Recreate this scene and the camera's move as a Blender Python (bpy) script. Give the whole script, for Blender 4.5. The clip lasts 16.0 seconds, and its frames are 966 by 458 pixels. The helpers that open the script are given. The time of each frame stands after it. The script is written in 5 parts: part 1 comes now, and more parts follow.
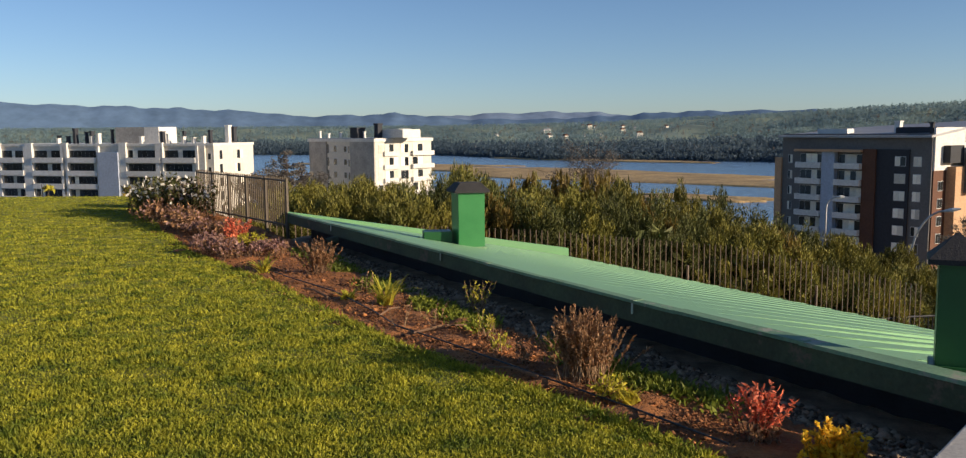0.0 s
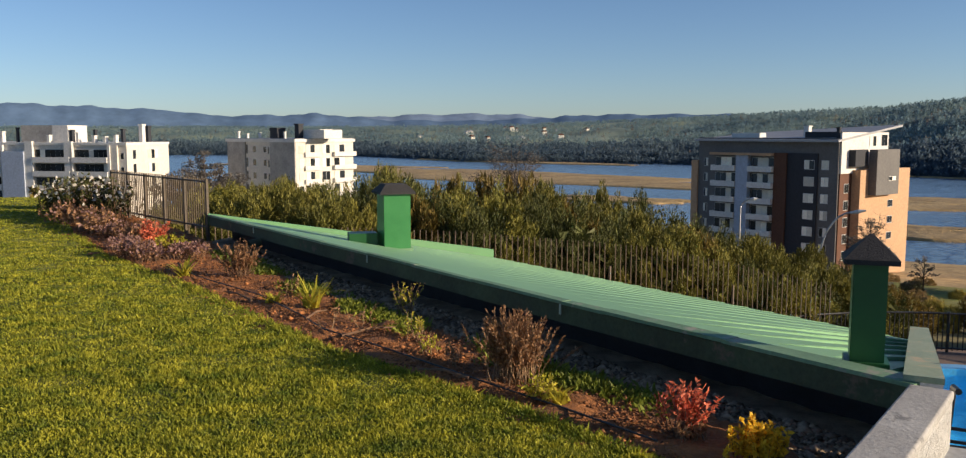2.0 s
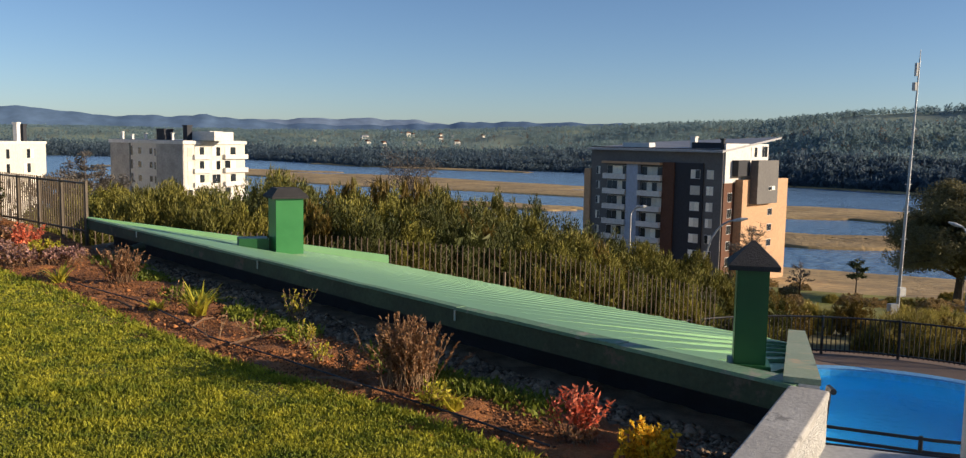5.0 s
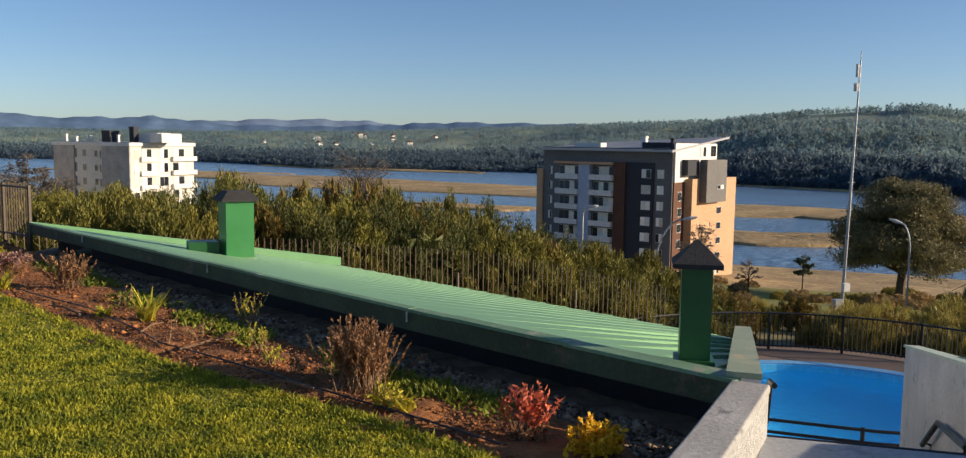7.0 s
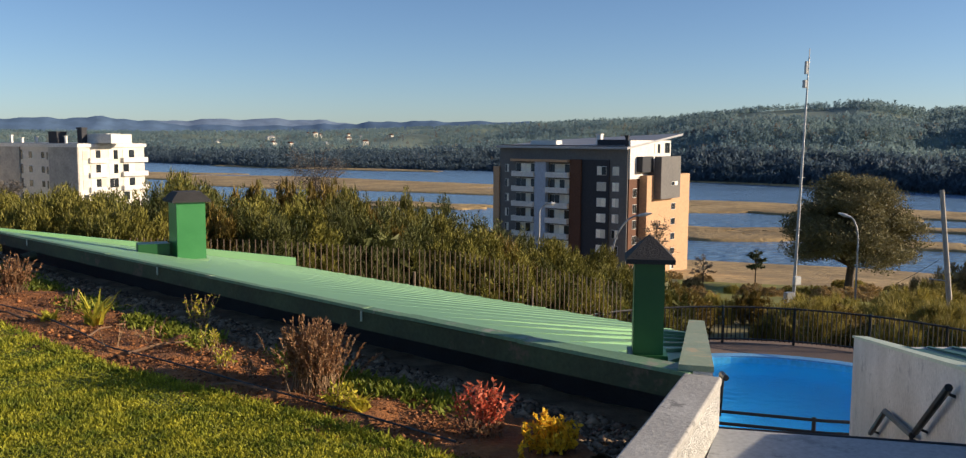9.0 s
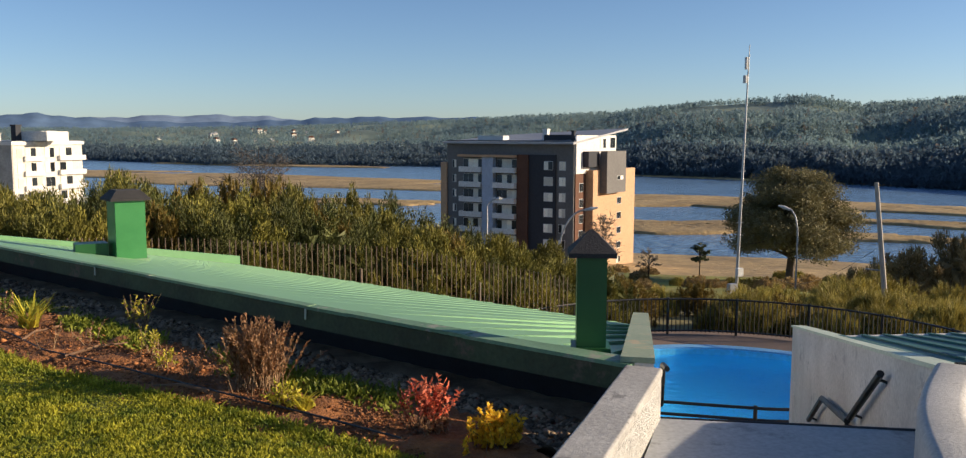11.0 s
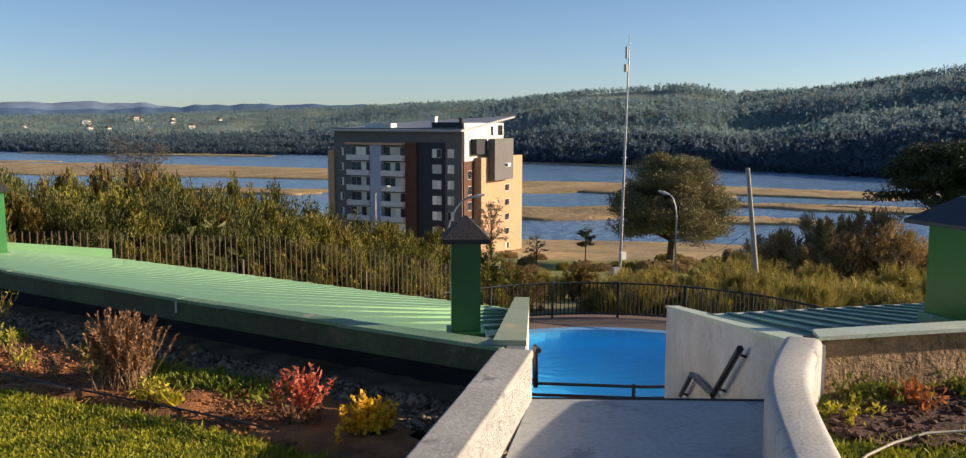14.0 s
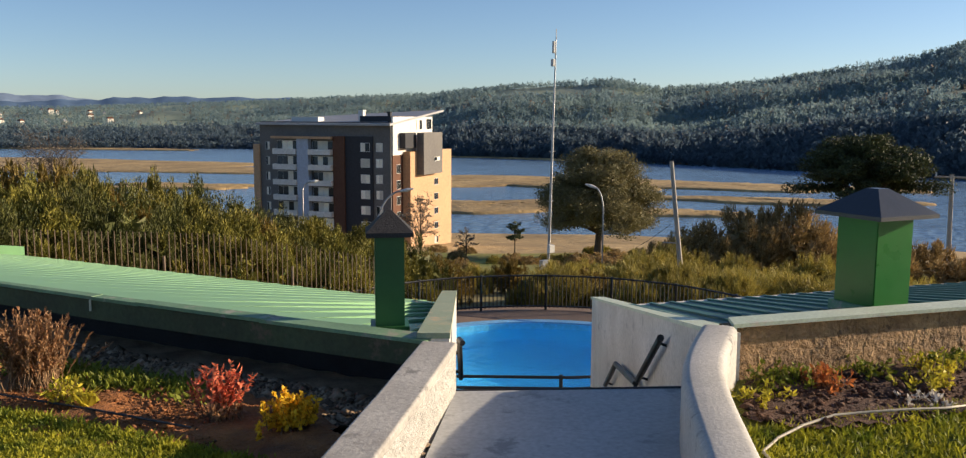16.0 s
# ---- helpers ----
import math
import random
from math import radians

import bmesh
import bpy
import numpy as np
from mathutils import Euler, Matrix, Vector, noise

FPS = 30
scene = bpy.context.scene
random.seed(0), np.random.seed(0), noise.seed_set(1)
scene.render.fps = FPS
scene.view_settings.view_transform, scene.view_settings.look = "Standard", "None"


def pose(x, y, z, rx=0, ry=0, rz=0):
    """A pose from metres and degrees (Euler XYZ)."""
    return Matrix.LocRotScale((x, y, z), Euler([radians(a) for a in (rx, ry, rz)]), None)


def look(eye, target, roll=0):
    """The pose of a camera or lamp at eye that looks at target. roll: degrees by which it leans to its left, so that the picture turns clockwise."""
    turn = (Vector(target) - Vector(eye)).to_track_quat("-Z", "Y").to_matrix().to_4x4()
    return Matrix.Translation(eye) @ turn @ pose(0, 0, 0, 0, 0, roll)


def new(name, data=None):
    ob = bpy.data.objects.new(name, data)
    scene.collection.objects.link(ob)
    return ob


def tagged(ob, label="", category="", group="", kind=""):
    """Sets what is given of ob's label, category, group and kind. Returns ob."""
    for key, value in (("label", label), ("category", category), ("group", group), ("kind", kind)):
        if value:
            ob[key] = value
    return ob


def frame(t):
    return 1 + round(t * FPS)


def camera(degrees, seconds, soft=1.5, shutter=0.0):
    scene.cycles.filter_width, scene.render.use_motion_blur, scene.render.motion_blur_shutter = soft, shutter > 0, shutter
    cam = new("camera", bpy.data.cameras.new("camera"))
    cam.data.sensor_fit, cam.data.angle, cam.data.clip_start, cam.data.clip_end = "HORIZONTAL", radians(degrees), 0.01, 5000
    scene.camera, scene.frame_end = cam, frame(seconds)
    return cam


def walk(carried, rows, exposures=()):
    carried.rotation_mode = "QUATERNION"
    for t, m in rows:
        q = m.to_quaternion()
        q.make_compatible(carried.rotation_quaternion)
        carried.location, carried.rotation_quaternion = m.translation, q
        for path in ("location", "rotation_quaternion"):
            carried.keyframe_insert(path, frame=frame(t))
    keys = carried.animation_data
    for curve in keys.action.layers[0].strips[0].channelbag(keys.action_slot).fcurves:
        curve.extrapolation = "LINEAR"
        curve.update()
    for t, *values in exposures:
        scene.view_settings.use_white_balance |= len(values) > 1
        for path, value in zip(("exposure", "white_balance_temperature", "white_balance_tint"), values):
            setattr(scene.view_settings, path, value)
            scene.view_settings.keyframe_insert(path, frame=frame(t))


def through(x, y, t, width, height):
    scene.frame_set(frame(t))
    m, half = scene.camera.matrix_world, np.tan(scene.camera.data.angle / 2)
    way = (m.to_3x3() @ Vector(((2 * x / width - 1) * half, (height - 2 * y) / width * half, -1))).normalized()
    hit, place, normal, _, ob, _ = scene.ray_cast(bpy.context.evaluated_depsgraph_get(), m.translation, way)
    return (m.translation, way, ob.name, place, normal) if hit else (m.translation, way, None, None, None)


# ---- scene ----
cam = camera(57.8, 16.0, soft=1.25)
# seconds, eye, yaw, pitch, roll: a slow turn to the right from one standing place
ROWS = [
    (0.0, 0.001, 0.000, 1.598, -0.01, -6.42, -0.48),
    (0.5, -0.024, -0.030, 1.603, -1.36, -6.38, -0.34),
    (1.0, -0.022, -0.011, 1.602, -2.54, -6.39, -0.24),
    (1.5, -0.039, -0.028, 1.605, -3.76, -6.36, -0.16),
    (2.0, -0.048, 0.006, 1.599, -5.10, -6.34, -0.01),
    (2.5, -0.044, 0.044, 1.592, -6.34, -6.32, 0.09),
    (3.0, -0.049, 0.047, 1.588, -7.72, -6.26, 0.30),
    (3.5, -0.050, 0.028, 1.595, -9.01, -6.19, 0.62),
    (4.0, -0.046, 0.050, 1.592, -10.09, -6.08, 0.88),
    (6.5, -0.026, 0.005, 1.596, -14.29, -5.80, 0.81),
    (7.0, -0.030, -0.022, 1.607, -15.00, -5.81, 0.78),
    (7.5, -0.020, -0.005, 1.601, -15.67, -5.80, 0.67),
    (8.0, -0.007, 0.009, 1.594, -16.31, -5.82, 0.52),
    (8.5, -0.003, 0.007, 1.592, -17.02, -5.84, 0.45),
    (9.0, -0.002, -0.016, 1.600, -17.81, -5.89, 0.38),
    (11.5, 0.033, -0.049, 1.603, -22.29, -6.26, 0.04),
    (12.0, 0.049, -0.061, 1.601, -23.46, -6.38, -0.02),
    (12.5, 0.061, -0.057, 1.600, -24.63, -6.53, 0.05),
    (13.0, 0.065, -0.068, 1.597, -25.93, -6.67, 0.10),
    (13.5, 0.081, -0.097, 1.601, -27.27, -6.83, 0.10),
    (14.0, 0.099, -0.115, 1.602, -28.47, -6.95, 0.11),
    (14.5, 0.100, -0.121, 1.601, -29.67, -7.05, 0.18),
    (15.0, 0.105, -0.127, 1.601, -30.89, -7.15, 0.21),
    (15.5, 0.117, -0.141, 1.601, -31.98, -7.24, 0.22),
    (16.0, 0.129, -0.144, 1.597, -33.10, -7.33, 0.24),
]


def aim(x, y, z, yaw, pitch, roll):
    return pose(x, y, z, 90 + pitch, 0, yaw) @ pose(0, 0, 0, 0, 0, roll)


walk(cam, [(t, aim(*r)) for t, *r in ROWS], [(0.0, 0.44, 6050, 13), (9.0, 0.58, 6050, 13), (16.0, 0.74, 6350, 13)])

# ---- light ----
SUN_AZ, SUN_EL = 112.0, 15.5  # degrees clockwise from +y, and above the horizon
world = bpy.data.worlds.new("sky")
scene.world = world
world.use_nodes = True
wn = world.node_tree
sky = wn.nodes.new("ShaderNodeTexSky")
sky.sky_type, sky.sun_disc = "NISHITA", False
sky.sun_elevation, sky.sun_rotation = radians(SUN_EL), radians(SUN_AZ)
sky.air_density, sky.dust_density, sky.ozone_density, sky.altitude = 0.75, 0.35, 2.6, 50
wn.nodes["Background"].inputs["Strength"].default_value = 0.08
wn.links.new(sky.outputs[0], wn.nodes["Background"].inputs[0])
sun = new("sun", bpy.data.lights.new("sun", "SUN"))
sun.data.energy, sun.data.angle, sun.data.color = 5.0, radians(0.6), (1.0, 0.80, 0.54)
sa, se = radians(SUN_AZ), radians(SUN_EL)
SUN_DIR = Vector((math.sin(sa) * math.cos(se), math.cos(sa) * math.cos(se), math.sin(se)))
sun.matrix_world = look(SUN_DIR * 200, (0, 0, 0))


# ---- materials ----
def mat(name, col, col2=None, rough=0.8, scale=6.0, fine=60.0, bump=0.2, metal=0.0, spec=0.5, vary=0.0, island=0.0, wear=None, depth=0.01, trans=0.0, placed=False, speck=0.2):
    """A surface with broad stains and fine grain: col to col2 by broad noise, wear=(colour, amount) in patches."""
    m = bpy.data.materials.new(name)
    m.use_nodes = True
    t = m.node_tree
    b = t.nodes["Principled BSDF"]
    where = t.nodes.new("ShaderNodeNewGeometry").outputs["Position"] if placed else t.nodes.new("ShaderNodeTexCoord").outputs["Object"]

    def nz(s, detail=6.0, r=0.6):
        n = t.nodes.new("ShaderNodeTexNoise")
        n.inputs["Scale"].default_value, n.inputs["Detail"].default_value, n.inputs["Roughness"].default_value = s, detail, r
        t.links.new(where, n.inputs["Vector"])
        return n

    def mix(fac, a, bb):
        x = t.nodes.new("ShaderNodeMix")
        x.data_type = "RGBA"
        if isinstance(fac, float):
            x.inputs[0].default_value = fac
        else:
            t.links.new(fac, x.inputs[0])
        for sock, v in ((x.inputs[6], a), (x.inputs[7], bb)):
            if isinstance(v, tuple):
                sock.default_value = (*v, 1)
            else:
                t.links.new(v, sock)
        return x.outputs[2]

    def ramp(src, lo, hi):
        x = t.nodes.new("ShaderNodeMapRange")
        x.inputs[1].default_value, x.inputs[2].default_value = lo, hi
        t.links.new(src, x.inputs[0])
        return x.outputs[0]

    col2 = col2 or tuple(c * 0.72 for c in col)
    broad, grain = nz(scale), nz(fine, 4.0)
    c = mix(ramp(broad.outputs[0], 0.35, 0.65), col2, col)
    dark = t.nodes.new("ShaderNodeHueSaturation")
    t.links.new(c, dark.inputs["Color"])
    val = ramp(grain.outputs[0], 0.25, 0.75)
    mr = t.nodes.new("ShaderNodeMapRange")
    mr.inputs[3].default_value, mr.inputs[4].default_value = 1 - speck, 1 + speck
    t.links.new(val, mr.inputs[0])
    out = mr.outputs[0]
    for amount, kind in ((vary, "obj"), (island, "isl")):
        if amount:
            if kind == "obj":
                src = t.nodes.new("ShaderNodeObjectInfo").outputs["Random"]
            else:
                src = t.nodes.new("ShaderNodeNewGeometry").outputs["Random Per Island"]
            m2 = t.nodes.new("ShaderNodeMapRange")
            m2.inputs[3].default_value, m2.inputs[4].default_value = 1 - amount, 1 + amount
            t.links.new(src, m2.inputs[0])
            mul = t.nodes.new("ShaderNodeMath")
            mul.operation = "MULTIPLY"
            t.links.new(out, mul.inputs[0])
            t.links.new(m2.outputs[0], mul.inputs[1])
            out = mul.outputs[0]
    t.links.new(out, dark.inputs["Value"])
    c = dark.outputs[0]
    if wear:
        w = nz(scale * 2.3, 8.0, 0.7)
        c = mix(ramp(w.outputs[0], 0.62 - wear[1], 0.66 - wear[1] * 0.6), c, wear[0])
    t.links.new(c, b.inputs["Base Color"])
    b.inputs["Metallic"].default_value, b.inputs["Specular IOR Level"].default_value = metal, spec
    rr = t.nodes.new("ShaderNodeMapRange")
    rr.inputs[3].default_value, rr.inputs[4].default_value = max(0.03, rough - 0.1), min(1.0, rough + 0.1)
    t.links.new(broad.outputs[0], rr.inputs[0])
    t.links.new(rr.outputs[0], b.inputs["Roughness"])
    if trans:
        b.inputs["Transmission Weight"].default_value = trans
    if bump:
        bp = t.nodes.new("ShaderNodeBump")
        bp.inputs["Strength"].default_value, bp.inputs["Distance"].default_value = bump, depth
        t.links.new(grain.outputs[0], bp.inputs["Height"])
        t.links.new(bp.outputs[0], b.inputs["Normal"])
    return m


def leafy(name, col, col2, vary=0.35, through=0.25, obj=0.0, rough=0.6, scale=0.9):
    """Leaves: each clump differs, and some light comes through."""
    m = mat(name, col, col2, rough=rough, scale=scale, fine=25, bump=0.0, island=vary, spec=0.25, vary=obj)
    t = m.node_tree
    b = t.nodes["Principled BSDF"]
    tr = t.nodes.new("ShaderNodeBsdfTranslucent")
    mixer = t.nodes.new("ShaderNodeMixShader")
    mixer.inputs[0].default_value = through
    src = b.inputs["Base Color"].links[0].from_socket
    t.links.new(src, tr.inputs[0])
    t.links.new(b.outputs[0], mixer.inputs[1])
    t.links.new(tr.outputs[0], mixer.inputs[2])
    t.links.new(mixer.outputs[0], t.nodes["Material Output"].inputs[0])
    return m


M = {
    "grass": leafy("grass", (0.44, 0.41, 0.032), (0.13, 0.17, 0.016), 0.3, 0.3, scale=4.5),
    "turf": mat("turf", (0.22, 0.21, 0.022), (0.09, 0.11, 0.014), 0.95, 4.5, 90, 0.8, depth=0.02),
    "soil": mat("soil", (0.44, 0.17, 0.045), (0.15, 0.06, 0.02), 0.95, 3.5, 45, 1.0, depth=0.03, wear=((0.32, 0.15, 0.06), 0.03)),
    "clod": mat("clod", (0.38, 0.15, 0.045), (0.12, 0.05, 0.02), 0.95, 6, 50, 0.8, island=0.45),
    "gravel": mat("gravel", (0.40, 0.29, 0.18), (0.17, 0.12, 0.075), 0.9, 4, 60, 0.7, island=0.7),
    "land": mat("land", (0.24, 0.19, 0.07), (0.12, 0.115, 0.035), 0.95, 0.06, 1.2, 0.6, depth=0.2),
    "meadow": mat("meadow", (0.28, 0.29, 0.04), (0.15, 0.13, 0.03), 0.95, 0.25, 6, 0.6, depth=0.1),
    "roof_green": mat("roof_green", (0.215, 0.405, 0.21), (0.185, 0.36, 0.18), 0.5, 0.9, 35, 0.03, wear=((0.25, 0.43, 0.26), 0.02), speck=0.06),
    "coping_pale": mat("coping_pale", (0.58, 0.63, 0.50), (0.46, 0.53, 0.40), 0.5, 1.6, 40, 0.15, wear=((0.5, 0.46, 0.36), 0.04)),
    "cap_green": mat("cap_green", (0.20, 0.33, 0.19), (0.12, 0.22, 0.115), 0.6, 1.6, 40, 0.15, wear=((0.33, 0.32, 0.24), 0.05)),
    "dark_green": mat("dark_green", (0.022, 0.105, 0.03), (0.017, 0.085, 0.024), 0.4, 3, 40, 0.02, speck=0.04),
    "bright_green": mat("bright_green", (0.05, 0.225, 0.065), (0.04, 0.19, 0.055), 0.35, 3, 40, 0.02, speck=0.04),
    "gloss_green": mat("gloss_green", (0.016, 0.15, 0.024), (0.013, 0.13, 0.02), 0.3, 3, 30, 0.01, spec=0.4, speck=0.04),
    "sage_green": mat("sage_green", (0.085, 0.24, 0.085), (0.07, 0.20, 0.07), 0.5, 1.2, 35, 0.04, speck=0.05),
    "scrub": leafy("scrub", (0.42, 0.33, 0.07), (0.20, 0.18, 0.04), 0.45, 0.25, 0.35),
    "thicket": leafy("thicket", (0.50, 0.33, 0.14), (0.25, 0.19, 0.08), 0.4, 0.25, 0.2),
    "rust_leaf": leafy("rust_leaf", (0.58, 0.20, 0.06), (0.38, 0.14, 0.045), 0.35, 0.3),
    "slate_cap": mat("slate_cap", (0.03, 0.036, 0.05), (0.022, 0.027, 0.038), 0.4, 3, 30, 0.05),
    "soil_dark": mat("soil_dark", (0.13, 0.062, 0.035), (0.06, 0.03, 0.018), 0.95, 3.5, 45, 1.0, depth=0.03),
    "teal_roof": mat("teal_roof", (0.02, 0.12, 0.11), (0.015, 0.095, 0.088), 0.6, 1.2, 30, 0.08, speck=0.08),
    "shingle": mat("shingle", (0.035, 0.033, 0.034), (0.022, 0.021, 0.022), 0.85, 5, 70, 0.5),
    "parapet": mat("parapet", (0.085, 0.11, 0.05), (0.05, 0.05, 0.026), 0.85, 1.1, 30, 0.35, wear=((0.14, 0.105, 0.065), 0.05)),
    "concrete": mat("concrete", (0.46, 0.44, 0.40), (0.33, 0.31, 0.28), 0.85, 2.2, 45, 0.35, wear=((0.24, 0.23, 0.21), 0.04)),
    "worn_concrete": mat("worn_concrete", (0.52, 0.505, 0.475), (0.40, 0.39, 0.365), 0.9, 1.6, 55, 0.3, depth=0.008, wear=((0.17, 0.168, 0.165), 0.03)),
    "dash": mat("dash", (0.70, 0.68, 0.63), (0.57, 0.55, 0.50), 0.95, 16, 75, 1.0, depth=0.03, wear=((0.27, 0.26, 0.24), 0.05)),
    "slab": mat("slab", (0.43, 0.44, 0.445), (0.34, 0.345, 0.35), 0.55, 1.3, 30, 0.1, wear=((0.25, 0.255, 0.26), 0.05)),
    "white_wall": mat("white_wall", (0.66, 0.64, 0.60), (0.52, 0.50, 0.46), 0.85, 1.4, 30, 0.3, wear=((0.40, 0.39, 0.37), 0.03)),
    "coping_mottled": mat("coping_mottled", (0.32, 0.36, 0.24), (0.24, 0.30, 0.19), 0.6, 2.5, 40, 0.2, wear=((0.50, 0.38, 0.22), 0.06)),
    "ochre_edge": mat("ochre_edge", (0.42, 0.28, 0.13), (0.33, 0.23, 0.12), 0.85, 3, 40, 0.5),
    "block": mat("block", (0.52, 0.325, 0.16), (0.27, 0.165, 0.082), 0.95, 5, 22, 1.0, depth=0.06, vary=0.1, wear=((0.16, 0.105, 0.06), 0.04), placed=True),
    "black_metal": mat("black_metal", (0.012, 0.012, 0.013), (0.02, 0.02, 0.02), 0.45, 5, 60, 0.05),
    "brown_metal": mat("brown_metal", (0.14, 0.105, 0.065), (0.09, 0.068, 0.045), 0.6, 4, 60, 0.1),
    "rust_metal": mat("rust_metal", (0.19, 0.135, 0.09), (0.11, 0.08, 0.055), 0.65, 4, 60, 0.1),
    "grey_metal": mat("grey_metal", (0.42, 0.43, 0.44), (0.34, 0.35, 0.36), 0.4, 3, 50, 0.05, metal=0.5),
    "pole_wood": mat("pole_wood", (0.42, 0.38, 0.33), (0.32, 0.29, 0.25), 0.85, 2, 40, 0.4),
    "deck": mat("deck", (0.22, 0.15, 0.11), (0.17, 0.12, 0.09), 0.85, 0.8, 20, 0.2),
    "pool_paint": mat("pool_paint", (0.13, 0.62, 0.95), (0.10, 0.54, 0.88), 0.5, 0.7, 10, 0.05),
    "pool_rim": mat("pool_rim", (0.20, 0.45, 0.75), (0.16, 0.40, 0.68), 0.6, 1, 20, 0.1),
    "reed": mat("reed", (0.47, 0.33, 0.15), (0.25, 0.175, 0.08), 0.95, 0.06, 0.5, 0.9, depth=0.6, speck=0.4),
    "bark": mat("bark", (0.10, 0.075, 0.055), (0.06, 0.045, 0.035), 0.95, 4, 30, 0.6),
    "twig": mat("twig", (0.20, 0.115, 0.06), (0.13, 0.07, 0.04), 0.9, 8, 60, 0.1, island=0.4),
    "pale_twig": mat("pale_twig", (0.33, 0.21, 0.11), (0.22, 0.14, 0.075), 0.9, 8, 60, 0.1, island=0.4),
    "gorse": leafy("gorse", (0.25, 0.21, 0.034), (0.09, 0.10, 0.02), 0.45, 0.15, 0.25),
    "gorse_dark": leafy("gorse_dark", (0.11, 0.11, 0.025), (0.05, 0.06, 0.016), 0.4, 0.12, 0.25),
    "oak_leaf": leafy("oak_leaf", (0.24, 0.205, 0.09), (0.13, 0.125, 0.062), 0.2, 0.2),
    "pine_leaf": leafy("pine_leaf", (0.07, 0.085, 0.032), (0.03, 0.042, 0.018), 0.5, 0.15),
    "ochre_leaf": leafy("ochre_leaf", (0.22, 0.15, 0.03), (0.14, 0.10, 0.02), 0.5, 0.25),
    "yellow_leaf": leafy("yellow_leaf", (0.95, 0.60, 0.03), (0.78, 0.47, 0.03), 0.25, 0.35),
    "lily_leaf": leafy("lily_leaf", (0.60, 0.49, 0.05), (0.38, 0.36, 0.035), 0.3, 0.35),
    "red_leaf": leafy("red_leaf", (0.85, 0.25, 0.12), (0.60, 0.15, 0.08), 0.35, 0.3),
    "brown_leaf": leafy("brown_leaf", (0.42, 0.235, 0.11), (0.26, 0.14, 0.07), 0.4, 0.25),
    "pink_leaf": leafy("pink_leaf", (0.42, 0.25, 0.21), (0.28, 0.16, 0.13), 0.4, 0.25),
    "weed_leaf": leafy("weed_leaf", (0.26, 0.28, 0.03), (0.12, 0.155, 0.02), 0.45, 0.3),
    "white_flower": leafy("white_flower", (0.78, 0.74, 0.66), (0.65, 0.60, 0.52), 0.15, 0.2),
    # far woods and hill: bases lifted and blued, distance haze put into the colour
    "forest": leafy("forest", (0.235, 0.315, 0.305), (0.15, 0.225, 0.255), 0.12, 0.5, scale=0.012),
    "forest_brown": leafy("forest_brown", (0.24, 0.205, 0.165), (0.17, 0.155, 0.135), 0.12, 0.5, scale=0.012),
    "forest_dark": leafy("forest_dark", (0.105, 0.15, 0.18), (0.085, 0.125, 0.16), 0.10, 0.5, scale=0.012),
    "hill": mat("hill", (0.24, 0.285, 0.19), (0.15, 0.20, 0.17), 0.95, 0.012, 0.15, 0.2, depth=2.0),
    # ridge blues hold the haze of distance, paler for the farther one
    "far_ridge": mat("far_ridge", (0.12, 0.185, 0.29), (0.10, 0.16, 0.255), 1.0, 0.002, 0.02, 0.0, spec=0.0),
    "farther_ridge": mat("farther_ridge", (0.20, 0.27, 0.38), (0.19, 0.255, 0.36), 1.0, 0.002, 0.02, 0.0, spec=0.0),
    "render_white": mat("render_white", (0.74, 0.71, 0.66), (0.66, 0.63, 0.58), 0.85, 0.2, 3, 0.1),
    "render_cream": mat("render_cream", (0.70, 0.655, 0.57), (0.64, 0.59, 0.51), 0.85, 0.2, 3, 0.1),
    "stone_clad": mat("stone_clad", (0.47, 0.435, 0.385), (0.33, 0.305, 0.27), 0.9, 0.5, 2.2, 0.6, depth=0.1),
    "render_grey": mat("render_grey", (0.155, 0.148, 0.14), (0.13, 0.125, 0.12), 0.85, 0.2, 3, 0.1),
    "render_dark": mat("render_dark", (0.035, 0.037, 0.045), (0.03, 0.032, 0.038), 0.85, 0.2, 3, 0.1),
    "render_orange": mat("render_orange", (0.54, 0.335, 0.19), (0.48, 0.295, 0.165), 0.85, 0.2, 3, 0.15),
    "render_rust": mat("render_rust", (0.12, 0.052, 0.028), (0.10, 0.043, 0.024), 0.85, 0.2, 3, 0.1),
    "render_pale": mat("render_pale", (0.42, 0.47, 0.56), (0.36, 0.41, 0.50), 0.85, 0.2, 3, 0.1),
    "zinc": mat("zinc", (0.34, 0.34, 0.35), (0.29, 0.29, 0.30), 0.5, 0.3, 4, 0.1, metal=0.3),
    "win_frame": mat("win_frame", (0.62, 0.62, 0.60), (0.55, 0.55, 0.53), 0.6, 1, 10, 0.0),
    "blind": mat("blind", (0.85, 0.80, 0.66), (0.75, 0.70, 0.58), 0.8, 1.5, 10, 0.0, vary=0.3),
    "win_glass": mat("win_glass", (0.03, 0.035, 0.04), (0.02, 0.025, 0.03), 0.12, 1, 10, 0.0, vary=0.4),
    "hose": mat("hose", (0.42, 0.38, 0.30), (0.34, 0.30, 0.24), 0.6, 5, 40, 0.1),
    "pipe_black": mat("pipe_black", (0.018, 0.016, 0.014), (0.03, 0.026, 0.022), 0.6, 5, 40, 0.1),
}


